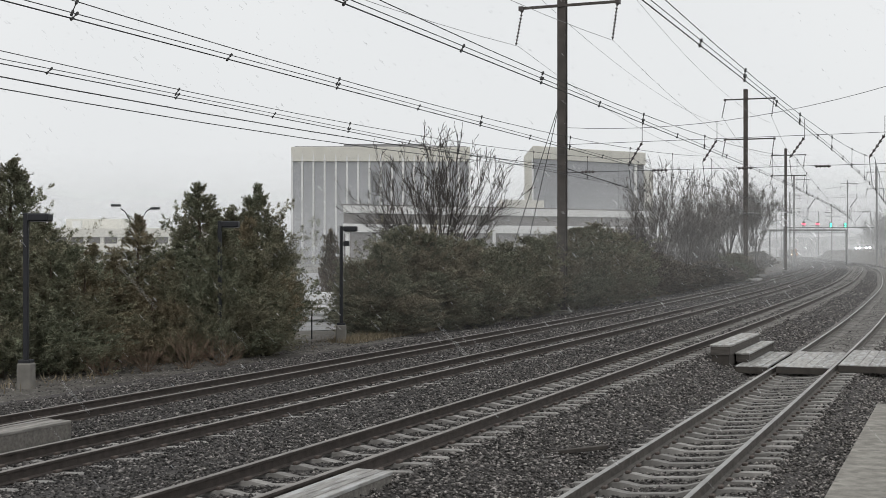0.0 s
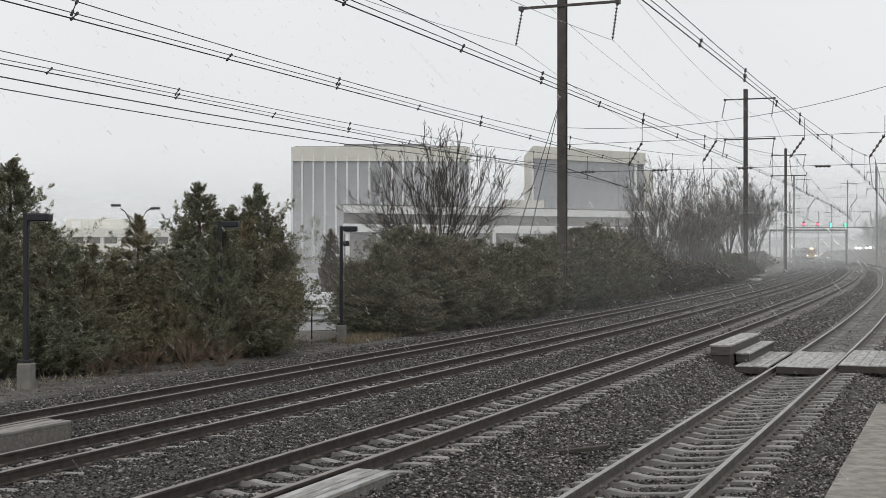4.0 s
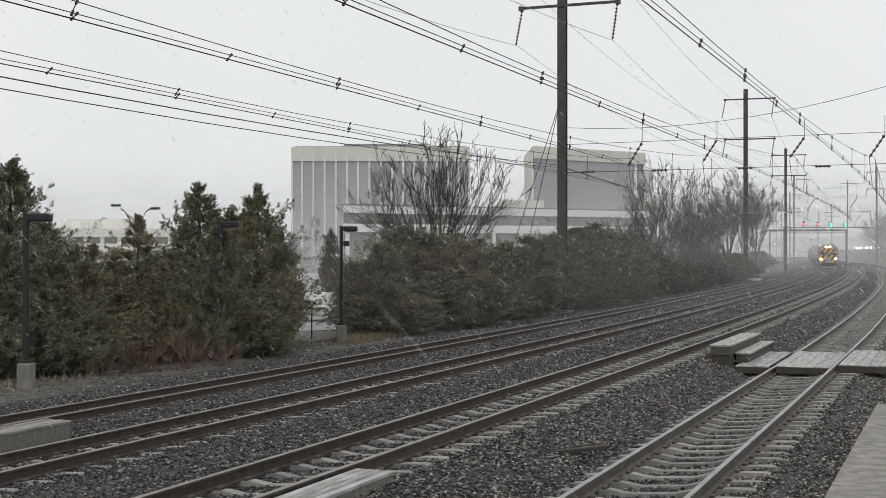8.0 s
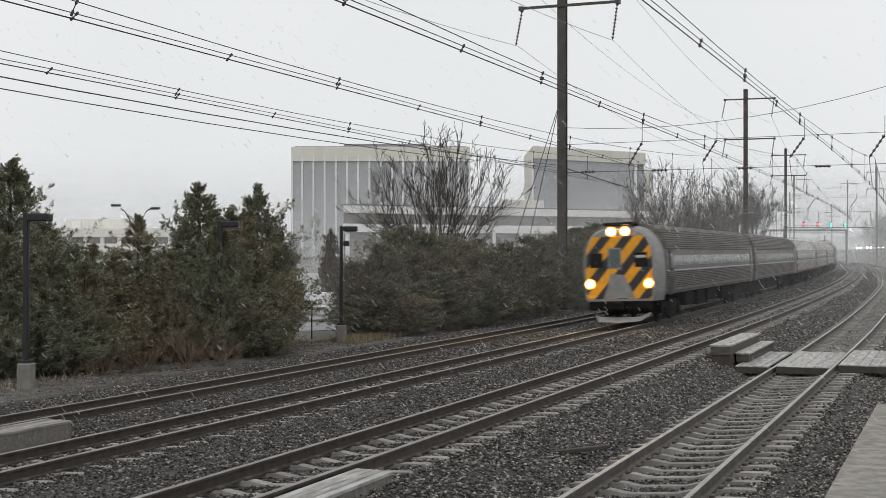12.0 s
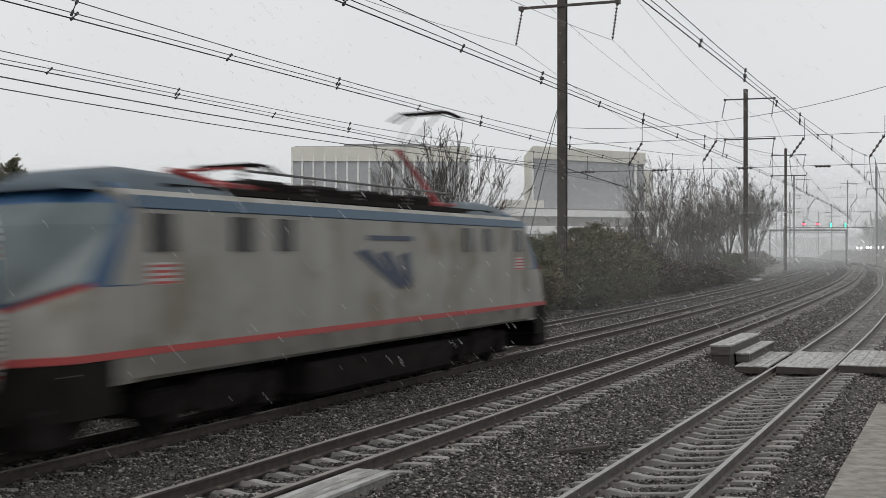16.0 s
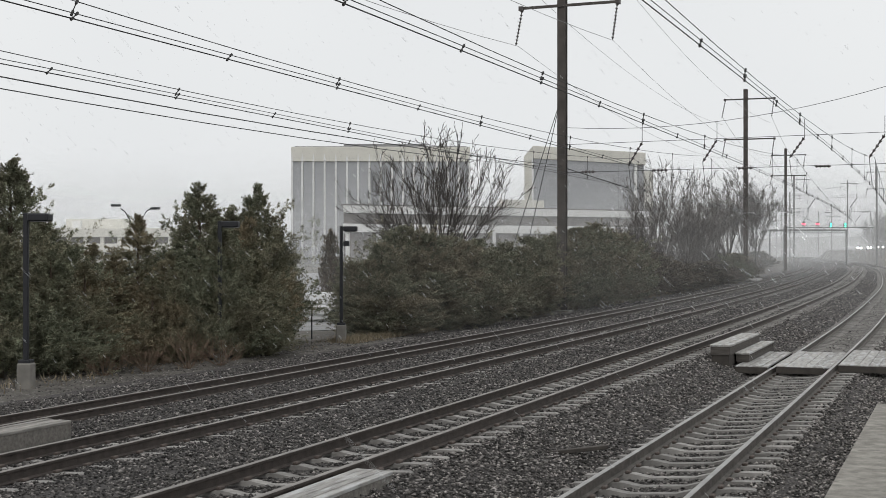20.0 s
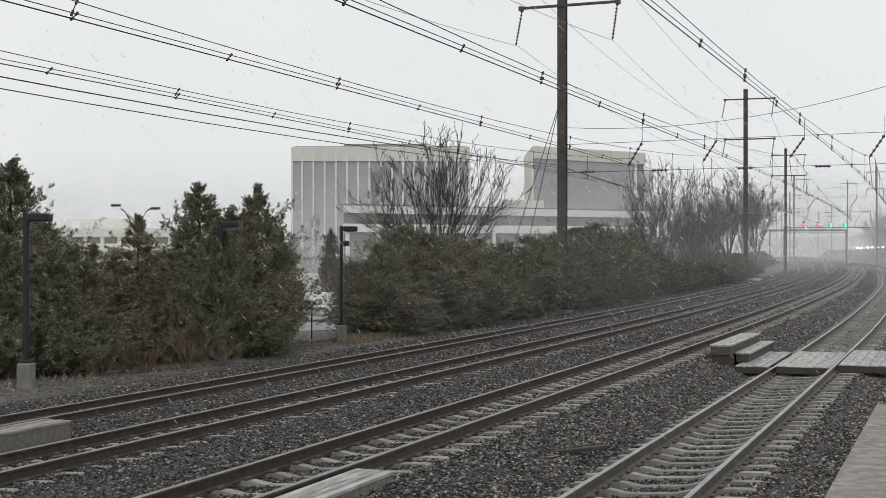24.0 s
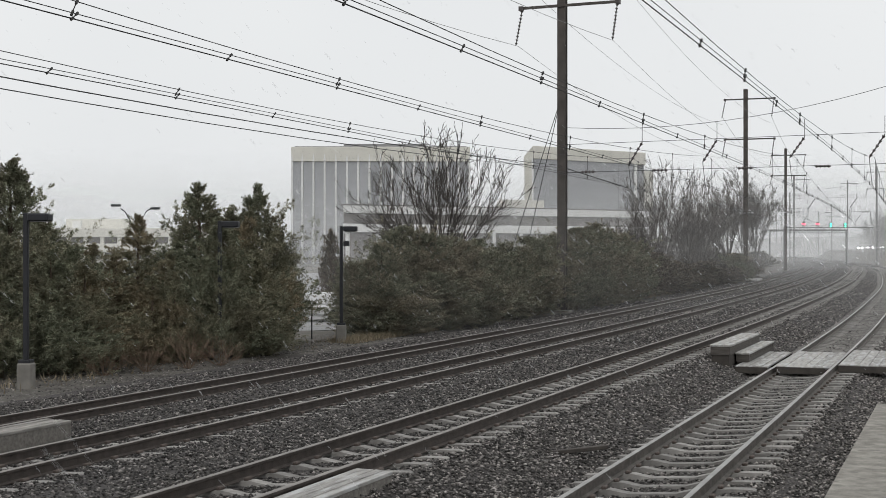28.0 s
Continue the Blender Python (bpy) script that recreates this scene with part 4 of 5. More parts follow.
    boxed("side_wing", (w + 0.95, w + 4.0, 2, 28, 0, h - 3.4), M_GLASS, b)
    boxed("side_wing", (w + 4.25, w + 8.8, 6, 26, 0, h - 4.6), M_PANEL, b)
    slanted(b, turn)


glass_tower()
D3 = 255.0


def low_block():
    w, turn = 40.0, radians(30)
    b = empty("low_office_block", pose(-20.4 + w * math.cos(turn), D3 + w * math.sin(turn), -0.6, 0, 0, 30), "long low office block with white bands and dark ribbon windows", "office building", "office buildings")
    zt, za, zb, zc = 12.93, 11.32, 9.13, 7.4
    boxed("wall", (-w + 0.5, w - 0.5, 1.2, 30, 0, zt - 0.3), M_DARKBAND, b, "dark ribbon glazing")
    boxed("band", (-w, w, 0, 31, za, zt), M_PIER, b, "white precast band", bevel=0.06)
    boxed("band", (-w, w, -0.2, 31, zc, zb), M_PIER, b, "white precast band", bevel=0.06)
    for i in range(26):
        x = -w + (i + 0.5) * 2 * w / 26
        boxed("window", (x - w / 26 + 0.06, x + w / 26 - 0.06, 0.9, 1.15, zb + 0.03, za - 0.03), M_DARKBAND, b)
    for i in range(12):
        x = -w + 1 + i * (2 * w - 2) / 11
        boxed("column", (x - 0.45, x + 0.45, 0.1, 0.9, 0, zc - 0.004), M_PIER, b, bevel=0.04)
    for i in range(22):
        x = -w + (i + 0.5) * 2 * w / 22
        boxed("window", (x - w / 22 + 0.08, x + w / 22 - 0.08, 0.95, 1.18, 0.6, zc - 0.3), M_DARKBAND, b)
    boxed("plant_room", (-1.5, 10.5, 8, 20, zt + 0.004, zt + 2.3), M_PANEL, b)
    boxed("cap", (-w - 0.15, w + 0.15, -0.12, 31.1, zt + 0.004, zt + 0.2), M_DARKBAND, b, "thin dark roof edge")
    slanted(b, turn)


low_block()
D4 = 210.0


def deck_block():
    x0, x1 = -80.09, -43.08
    b = empty("parking_block", pose((x0 + x1) / 2, D4, -0.6), "long pale low building with dark openings behind the cedars", "building")
    w = (x1 - x0) / 2
    h = 6.77 + 0.6
    boxed("wall", (-w, w, 1.0, 40, 0, h - 0.4), M_DARKBAND, b)
    for k in range(3):
        boxed("band", (-w - 0.1, w + 0.1, 0, 40.4, h - 1.5 - k * 2.6, h - k * 2.6), M_PANEL, b, "pale precast band", bevel=0.05)
    for i in range(14):
        x = -w + i * 2 * w / 13
        boxed("column", (x - 0.3, x + 0.3, 0.3, 0.95, 0, h - 1.52), M_PANEL, b)
    cx = (x0 + x1) / 2
    boxed("plant_room", (-66.33 - cx, -56.56 - cx, 10, 22, h, h + 1.8), M_PANEL, b)
    boxed("vent", (-64.91 - cx, -63.48 - cx, 9, 9.9, h, h + 1.4), M_PIER, b)


deck_block()


# ---- signal bridge and road at the bend ----
M_RED, M_GREEN = glow("signal_red", (1.0, 0.08, 0.13), 4.0), glow("signal_green", (0.05, 0.9, 0.55), 4.0)
M_WHITE = glow("headlight_white", (1.0, 0.98, 0.95), 25.0)
M_FARSTEEL = mat("bridge_steel", (0.17, 0.173, 0.175), 0.8, var=0.15, bump=0)


def signal_bridge():
    d = 262.0
    x0, x1 = 71.27, 84.77
    b = empty("signal_bridge", pose(x0, d, -0.5), "grey steel signal bridge across the tracks", "signal bridge")
    w = x1 - x0
    z0, z1 = 6.91 + 0.5, 7.85 + 0.5
    z0 += 0.35
    boxed("chord", (-2.9, w, -0.15, 0.15, z0 - 0.2, z0 + 0.2), M_FARSTEEL, b)
    boxed("chord", (-2.9, w, 1.1, 1.4, z0 - 0.2, z0 + 0.2), M_FARSTEEL, b)
    boxed("chord", (0, 19.1, -0.15, 0.15, z1 - 0.11, z1 + 0.11), M_FARSTEEL, b)
    for i in range(9):
        boxed("brace", (i * w / 8 - 0.06, i * w / 8 + 0.06, -0.1, 0.1, z0 + 0.204, z1 - 0.114), M_FARSTEEL, b)
    for x in (-2.7, 0.2, w - 0.2):
        boxed("leg", (x - 0.1, x + 0.1, 0.2, 0.5, 0, z0), M_FARSTEEL, b)
    boxed("walkway", (0, w, -0.9, -0.2, z0 - 0.62, z0 - 0.45), M_FARSTEEL, b)
    for x, red in ((4.15, 1), (7.11, 1), (9.83, 0), (12.91, 0)):
        z = 9.06 if red else 8.83
        h = boxed("signal_head", (x - 0.36, x + 0.36, -0.4, -0.15, z - 0.48, z + 0.48), M_FARSTEEL, b, "black signal head", bevel=0.1)
        for dx, dz in ((-0.2, 0.0), (0.2, 0.0)) if red else ((0, 0.22), (0, -0.22)):
            bm = bmesh.new()
            disc(bm, (x + dx, -0.42, z + dz), (0, 1, 0), 0.19, 0.05, 12)
            part("signal_lamp", bm, M_RED if red else M_GREEN, h, "lit red lamp" if red else "lit green lamp")


signal_bridge()
# Woods in near-white base colours: distance haze is put into them.
M_HILL_HAZE = mat("far_woods", (0.84, 0.85, 0.855), 0.95, var=0.1, scale=0.05, bump=0)
M_EMBANK = mat("grey_brown_bank", (0.13, 0.12, 0.105), 0.95, var=0.1, scale=0.08, bump=0.1, bscale=3)


def bank():
    """The grassy rise that carries the road beside the line."""
    V, F = [], []
    ss = list(range(150, 640, 10))
    prof = [(13.5, -0.6), (15, 0.3), (17, 2.2), (18.5, 3.4), (31, 3.5), (38, 3.6), (48, 5.0), (62, 6.5), (90, 7.0)]
    for s in ss:
        k = min(1.0, max(0.02, (s - 180) / 200))
        V += [on(s, o + 1.2 * noise.noise((s * .011, 0, 0)), -0.62 + (z + 0.62) * k) for o, z in prof]
    m = len(prof)
    for i in range(len(ss) - 1):
        F += [(i * m + j, i * m + j + 1, (i + 1) * m + j + 1, (i + 1) * m + j) for j in range(m - 1)]
    ob = obj_from("embankment", V, F, M_EMBANK)
    for f in ob.data.polygons:
        f.use_smooth = True
    tagged(ob, "grey-brown bank carrying a road beside the railway", "embankment", kind="structure")


bank()


def far_woods(name, y, x0, x1, zlow, zhigh, seed, material, label):
    """A ragged line of woods on the far side."""
    rng = random.Random(seed)
    V, F = [], []
    n = int((x1 - x0) / 3)
    for i in range(n + 1):
        x = x0 + (x1 - x0) * i / n
        z = zlow + (zhigh - zlow) * (0.5 + 0.5 * noise.noise((x * 0.02, seed, 0))) + rng.uniform(-0.7, 0.7)
        yy = y + 6 * noise.noise((x * 0.05, seed, 5))
        V += [(x, yy, -0.7), (x, yy + 2, z), (x, yy + 12, z * 0.9), (x, yy + 14, -0.7)]
    for i in range(n):
        F += [(i * 4 + j, i * 4 + 4 + j, i * 4 + 5 + j, i * 4 + 1 + j) for j in range(3)]
    tagged(obj_from(name, V, F, material), label, "woods", kind="structure")


# Nearer ridges carry a little less of the painted haze.
M_HILL2_HAZE = mat("near_woods_haze", (0.76, 0.765, 0.77), 0.95, var=0.15, scale=0.2, bump=0.3, bscale=1)
far_woods("backdrop", 1150, -500, 620, 10, 22, 3, M_HILL_HAZE, "line of distant woods coloured pale as haze")
far_woods("backdrop", 760, 40, 420, 3, 6, 5, M_HILL2_HAZE, "woods beyond the bend with haze in their grey")
M_HILL3_HAZE = mat("middle_woods_haze", (0.82, 0.825, 0.83), 0.95, var=0.15, scale=0.2, bump=0.3, bscale=1)
far_woods("backdrop", 930, 40, 520, 4, 12, 7, M_HILL3_HAZE, "woods beyond the bend coloured pale grey as haze")
M_CARS = [mat("car_paint_%s" % n, c, 0.3, 0.3, var=0.05, bump=0) for n, c in (("silver", (0.4, 0.41, 0.42)), ("dark", (0.12, 0.12, 0.14)), ("white", (0.6, 0.6, 0.6)))]
M_TYRE = mat("tyre", (0.03, 0.03, 0.03), 0.9, bump=0)


def road_car(paint, label, tail=False):
    c = empty("car", pose(0, 0, 0), label, "car", "cars on the road")
    bm = bmesh.new()
    box(bm, -0.9, 0.9, -2.2, 2.2, 0.3, 0.85, bevel=0.12)
    vs = box(bm, -0.8, 0.8, -1.3, 1.0, 0.8, 1.42, bevel=0.1)
    for v in vs:
        if v.co.z > 1.2:
            v.co.y *= 0.7
            v.co.x *= 0.88
    part("body", bm, paint, c)
    for x in (-0.82, 0.82):
        for y in (-1.35, 1.35):
            bm = bmesh.new()
            disc(bm, (x, y, 0.31), (1, 0, 0), 0.31, 0.2, 12)
            part("wheel", bm, M_TYRE, c)
    for x in (-0.62, 0.62):
        bm = bmesh.new()
        disc(bm, (x, -2.21, 0.68), (0, 1, 0), 0.22 if tail else 0.32, 0.05, 12)
        part("tail_lamp" if tail else "headlamp", bm, M_RED if tail else M_WHITE, c, "lit red lamp" if tail else "lit white headlamp")
    return c


parked = road_car(M_CARS[2], "white parked car seen through the hedge gap")
parked.matrix_world = pose(-6.28, 62, -0.596, 0, 0, 70)

# ---- snow in the air ----
M_SNOW = mat("snowflake", (0.93, 0.94, 0.95), 0.9, var=0.0, bump=0)
sn, sl = M_SNOW.node_tree.nodes, M_SNOW.node_tree.links
thin = sn.new("ShaderNodeBsdfTranslucent")
thin.inputs["Color"].default_value = (0.95, 0.96, 0.97, 1)
both = sn.new("ShaderNodeMixShader")
both.inputs[0].default_value = 0.5
sl.new(sn["Principled BSDF"].outputs[0], both.inputs[1])
sl.new(thin.outputs[0], both.inputs[2])
sl.new(both.outputs[0], sn["Material Output"].inputs["Surface"])
DRIFT = Vector((5.2, -0.6, -5.6))


def snowfall():
    rng = np.random.default_rng(3)
    k = 46000
    y = 2.2 + 70 * rng.random(k) ** 0.75
    y[:700] = rng.uniform(1.1, 2.2, 700)
    x = rng.uniform(-0.42, 0.42, k) * y
    z = 2.858 + rng.uniform(-0.24, 0.24, k) * y
    t = rng.uniform(-1, 29, k)
    c = np.stack([x, y, z], 1) - np.array(DRIFT)[None] * t[:, None]
    base = np.array([(1, 0, 0), (-.5, .8, 0), (-.5, -.8, 0), (0, 0, 1.0), (0, 0, -1.0)])
    tri = np.array([(0, 1, 3), (1, 2, 3), (2, 0, 3), (1, 0, 4), (2, 1, 4), (0, 2, 4)])
    r = rng.uniform(0.0045, 0.0105, k) * np.clip(y / 10, 0.7, 2.0)
    r[:700] = rng.uniform(0.0025, 0.0055, 700)
    v = c[:, None] + base[None] * r[:, None, None]
    f = (tri[None] + (np.arange(k) * 5)[:, None, None]).reshape(-1)
    me = bpy.data.meshes.new("falling_snow")
    me.vertices.add(k * 5)
    me.vertices.foreach_set("co", v.reshape(-1).astype(np.float32))
    me.loops.add(len(f))
    me.loops.foreach_set("vertex_index", f.astype(np.int32))
    me.polygons.add(len(f) // 3)
    me.polygons.foreach_set("loop_start", np.arange(0, len(f), 3, dtype=np.int32))
    me.update(calc_edges=True)
    me.materials.append(M_SNOW)
    return tagged(new("falling_snow", me), "wind-driven white snowflakes in the air", "snow", kind="stuff")


SNOW = snowfall()


def haze_sheet(y, alpha):
    """A thin undulating translucent sheet, added to imitate distance haze low over the line, thinning upwards."""
    m = bpy.data.materials.new("haze_veil")
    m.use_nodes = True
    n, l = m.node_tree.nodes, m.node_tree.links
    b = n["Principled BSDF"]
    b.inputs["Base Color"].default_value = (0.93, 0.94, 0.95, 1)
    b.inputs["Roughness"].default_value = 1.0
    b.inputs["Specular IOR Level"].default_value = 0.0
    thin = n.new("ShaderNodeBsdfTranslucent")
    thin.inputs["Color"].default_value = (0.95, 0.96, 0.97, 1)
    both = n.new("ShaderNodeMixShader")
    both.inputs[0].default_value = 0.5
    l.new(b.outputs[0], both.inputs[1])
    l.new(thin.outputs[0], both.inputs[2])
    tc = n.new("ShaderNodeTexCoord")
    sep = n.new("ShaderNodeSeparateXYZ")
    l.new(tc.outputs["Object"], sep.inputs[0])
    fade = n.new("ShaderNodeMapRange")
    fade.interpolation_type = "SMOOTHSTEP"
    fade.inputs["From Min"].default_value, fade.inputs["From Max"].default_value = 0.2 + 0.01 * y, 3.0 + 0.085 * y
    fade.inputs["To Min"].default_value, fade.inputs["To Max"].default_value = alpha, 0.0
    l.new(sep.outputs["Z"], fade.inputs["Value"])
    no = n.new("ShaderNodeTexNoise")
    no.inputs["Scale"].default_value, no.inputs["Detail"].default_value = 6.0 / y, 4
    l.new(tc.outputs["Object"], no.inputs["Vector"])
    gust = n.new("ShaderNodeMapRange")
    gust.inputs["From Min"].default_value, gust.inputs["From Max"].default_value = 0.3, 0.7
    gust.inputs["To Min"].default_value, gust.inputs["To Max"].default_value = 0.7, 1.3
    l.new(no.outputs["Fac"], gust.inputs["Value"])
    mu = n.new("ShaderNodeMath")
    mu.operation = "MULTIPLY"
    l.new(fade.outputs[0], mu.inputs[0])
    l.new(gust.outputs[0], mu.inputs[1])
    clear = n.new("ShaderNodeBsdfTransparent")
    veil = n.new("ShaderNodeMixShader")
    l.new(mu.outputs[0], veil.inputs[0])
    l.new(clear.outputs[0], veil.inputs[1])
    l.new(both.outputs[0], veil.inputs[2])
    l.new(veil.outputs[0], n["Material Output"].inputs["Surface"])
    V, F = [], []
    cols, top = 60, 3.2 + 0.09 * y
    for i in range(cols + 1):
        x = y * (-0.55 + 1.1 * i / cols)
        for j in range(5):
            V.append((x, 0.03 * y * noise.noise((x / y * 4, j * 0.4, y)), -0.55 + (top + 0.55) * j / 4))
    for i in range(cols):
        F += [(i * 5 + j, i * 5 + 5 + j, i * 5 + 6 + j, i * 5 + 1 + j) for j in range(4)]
    ob = obj_from("haze_veil", V, F, m)
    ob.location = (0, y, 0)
    return tagged(ob, "thin added sheet imitating distance haze over the tracks", "snow", kind="stuff")


# Sheets added across the view, together imitating haze that grows with distance.
HAZE_SHEETS = [(haze_sheet(y, a), y) for y, a in ((49, 0.025), (66, 0.04), (118, 0.07), (165, 0.11), (215, 0.12), (270, 0.16), (335, 0.2), (405, 0.22))]

# ---- the train ----
M_INOX = mat("stainless_fluting", (0.51, 0.495, 0.47), 0.36, 0.9, var=0.14, scale=2.0, bump=0.1, bscale=12, stretch=(0.3, 3, 3), spot=(0.34, 0.32, 0.29), spot_scale=1.4, spot_at=0.55)
M_INOXD = mat("grimy_fluting", (0.17, 0.153, 0.138), 0.55, 0.5, var=0.2, scale=2.0, bump=0.1, bscale=12, stretch=(0.3, 3, 3), spot=(0.135, 0.118, 0.102), spot_scale=1.4, spot_at=0.48)
M_BLUE = mat("blue_band", (0.022, 0.07, 0.125), 0.5, var=0.15, scale=3, bump=0.05)
M_REDP = mat("red_stripe", (0.36, 0.05, 0.048), 0.5, var=0.15, scale=4, bump=0.05)
M_WHITEP = mat("white_stripe", (0.45, 0.44, 0.43), 0.5, var=0.1, scale=4, bump=0.05)
M_TINT = mat("tinted_glass", (0.014, 0.013, 0.014), 0.16, var=0.1, bump=0)
M_STRIP = mat("glazing_strip", (0.03, 0.03, 0.033), 0.25, var=0.2, scale=2, bump=0)
M_REDD = mat("grimy_red_stripe", (0.2, 0.032, 0.034), 0.6, var=0.3, scale=2, bump=0.05)
# Cab car windows: their pale reflection is put into the glass colour.
M_PALEGLASS = mat("pale_reflecting_glass", (0.075, 0.075, 0.075), 0.2, var=0.15, scale=2, bump=0)
# Grime made near-black: the shade under the train is in the colour too.
M_UNDER = mat("underframe_grime_shade", (0.017, 0.0145, 0.014), 0.9, var=0.4, scale=4, bump=0.3)
# Brighter copy of the fluting: skylight on the roof is put into its colour.
M_ROOFS = mat("skylit_roof_fluting", (0.76, 0.75, 0.72), 0.5, 0.3, var=0.12, scale=2.0, bump=0.1, bscale=12, stretch=(0.3, 3, 3), spot=(0.55, 0.53, 0.48), spot_scale=1.4, spot_at=0.55)
# Groove colours: the flutes' shade painted in together with grime.
M_GROOVED = mat("plain_flute_shade_grime", (0.055, 0.047, 0.041), 0.85, 0.0, var=0.3, scale=3, bump=0.1)
M_GROOVE = mat("flute_shade_grime", (0.19, 0.172, 0.155), 0.8, 0.0, var=0.3, scale=3, bump=0.1)
M_ENDW = mat("end_wall_grime", (0.11, 0.096, 0.088), 0.85, var=0.4, scale=2, bump=0.2)
# Glass tinted pale, with a reflection of the sky in the colour.
M_SCREEN = mat("reflecting_windscreen", (0.10, 0.125, 0.13), 0.12, var=0.2, scale=1.5, bump=0)
M_CORN = mat("blue_roof_edge", (0.022, 0.06, 0.105), 0.5, var=0.2, scale=2, bump=0.05)
M_HUMP = mat("cab_roof_grey_blue", (0.06, 0.085, 0.105), 0.6, var=0.3, scale=1.5, bump=0.1)
M_GREYBAND = mat("grey_band", (0.10, 0.10, 0.105), 0.5, var=0.2, scale=3, bump=0.05)
M_ORANGE = mat("hazard_orange", (0.74, 0.33, 0.012), 0.6, var=0.12, scale=5, bump=0.1)
M_BLACKP = mat("hazard_black", (0.025, 0.025, 0.03), 0.6, var=0.2, scale=5, bump=0.1)
M_NOSE = mat("nose_silver", (0.26, 0.255, 0.25), 0.5, 0.4, var=0.15, scale=3, bump=0.1)
M_LOCO = mat("loco_silver", (0.275, 0.267, 0.245), 0.55, 0.2, var=0.14, scale=1.2, bump=0.1, spot=(0.185, 0.17, 0.135), spot_scale=0.9, spot_at=0.5)
M_LBLUE = mat("loco_blue", (0.022, 0.07, 0.15), 0.45, var=0.12, scale=2, bump=0.05)
M_LGREY = mat("loco_sill_grey", (0.014, 0.0125, 0.0115), 0.8, var=0.3, scale=2, bump=0.1)
M_SILL = mat("loco_sill_silver", (0.15, 0.14, 0.122), 0.7, 0.1, var=0.3, scale=1.4, bump=0.1, spot=(0.07, 0.062, 0.052), spot_scale=1.2, spot_at=0.52)
M_PANTO = mat("pantograph_red", (0.30, 0.045, 0.045), 0.6, var=0.2, bump=0)
M_NAVY = mat("navy_mark", (0.03, 0.045, 0.085), 0.5, var=0.1, bump=0)
M_HEADL = glow("headlight_warm", (1.0, 0.66, 0.26), 260.0)
# Glow for rings added round the headlights, in place of their glare.
M_HALO = glow("headlight_glare", (1.0, 0.36, 0.04), 2.0)
M_MARK = glow("door_light_green", (0.3, 0.9, 0.6), 0.5)
for mt, level in ((M_TINT, 0.22), (M_UNDER, 0.06), (M_LGREY, 0.1)):
    mt.node_tree.nodes["Principled BSDF"].inputs["Specular IOR Level"].default_value = level
PITCH = 26.55


def car_profile():
    """Half section (y, z) from the sill to the roof's top, with raised flutes on the lower side and roof."""
    def skin(z):
        return float(np.interp(z, [0.95, 1.3, 1.9, 2.4, 2.8, 3.1, 3.42, 3.68, 3.86, 3.94, 3.96], [1.47, 1.54, 1.585, 1.58, 1.55, 1.50, 1.39, 1.2, 0.86, 0.42, 0.0]))
    pts = [(1.40, 1.13)]
    # Segments in the grooves and under the flutes, painted dark as shade.
    shaded = []
    z = 1.4
    pts += [(skin(1.15), 1.15), (skin(1.27), 1.27), (skin(1.38), 1.38)]
    while z < 2.0:
        shaded += [len(pts) - 1, len(pts)]
        pts += [(skin(z), z), (skin(z) + 0.03, z + 0.012), (skin(z) + 0.03, z + 0.046), (skin(z), z + 0.058)]
        z += 0.074
    pts += [(skin(2.06), 2.06), (skin(2.1) - 0.01, 2.1), (skin(2.4), 2.4), (skin(2.72), 2.72), (skin(2.9), 2.9)]
    z = 2.93
    while z < 3.6:
        shaded += [len(pts) - 1, len(pts)]
        pts += [(skin(z), z), (skin(z) + 0.028, z + 0.012), (skin(z) + 0.028, z + 0.064), (skin(z), z + 0.076)]
        z += 0.09
    top = lambda v: float(np.interp(v, [0, 0.42, 0.86, 1.2, 1.39], [3.96, 3.94, 3.86, 3.68, 3.42]))
    for y in np.arange(1.19, 0.16, -0.098):
        y = float(y)
        shaded += [len(pts) - 1, len(pts)]
        pts += [(y, top(y)), (y, top(y - 0.012) + 0.018), (y - 0.054, top(y - 0.066) + 0.018), (y - 0.078, top(y - 0.078))]
    pts.append((0.06, 3.957))
    pts.append((0.0, 3.96))
    return pts, skin, set(shaded)


def shell(half, x0, x1):
    """A closed body from the half section, between x0 and x1."""
    loop = [(y, z) for y, z in half] + [(-y, z) for y, z in half[-2::-1]]
    n = len(loop)
    V = [(x, y, z) for x in (x0, x1) for y, z in loop]
    F = [(k, (k + 1) % n, n + (k + 1) % n, n + k) for k in range(n)] + [tuple(range(n))[::-1], tuple(range(n, 2 * n))]
    return V, F


def curved_strip(skin, x0, x1, z0, z1, out, side, n=3):
    """A band that follows the side's curve, a little proud of it."""
    V, F = [], []
    for i in range(n + 1):
        z = z0 + (z1 - z0) * i / n
        for x in (x0, x1):
            for d in (out, -0.02):
                V.append((x, side * (skin(z) + d), z))
    for i in range(n):
        a, b = i * 4, i * 4 + 4
        F += [(a, a + 2, b + 2, b), (a, b, b + 1, a + 1), (a + 2, a + 3, b + 3, b + 2)]
    F += [(0, 1, 3, 2), (n * 4, n * 4 + 2, n * 4 + 3, n * 4 + 1)]
    return V, F


def bogie(parent, x):
    b = boxed("bogie_frame", (x - 1.9, x + 1.9, -1.12, 1.12, 0.36, 0.8), M_UNDER, parent, "dark bogie frame", bevel=0.06)
    for dx in (-1.28, 1.28):
        for y in (-0.755, 0.755):
            bm = bmesh.new()
            disc(bm, (x + dx, y, 0.46), (0, 1, 0), 0.46, 0.13, 18)
            part("wheel", bm, M_UNDER, b, "steel wheel")
        for y in (-1.13, 1.13):
            boxed("axle_box", (x + dx - 0.22, x + dx + 0.22, y - 0.1, y + 0.1, 0.26, 0.62), M_UNDER, b, bevel=0.03)
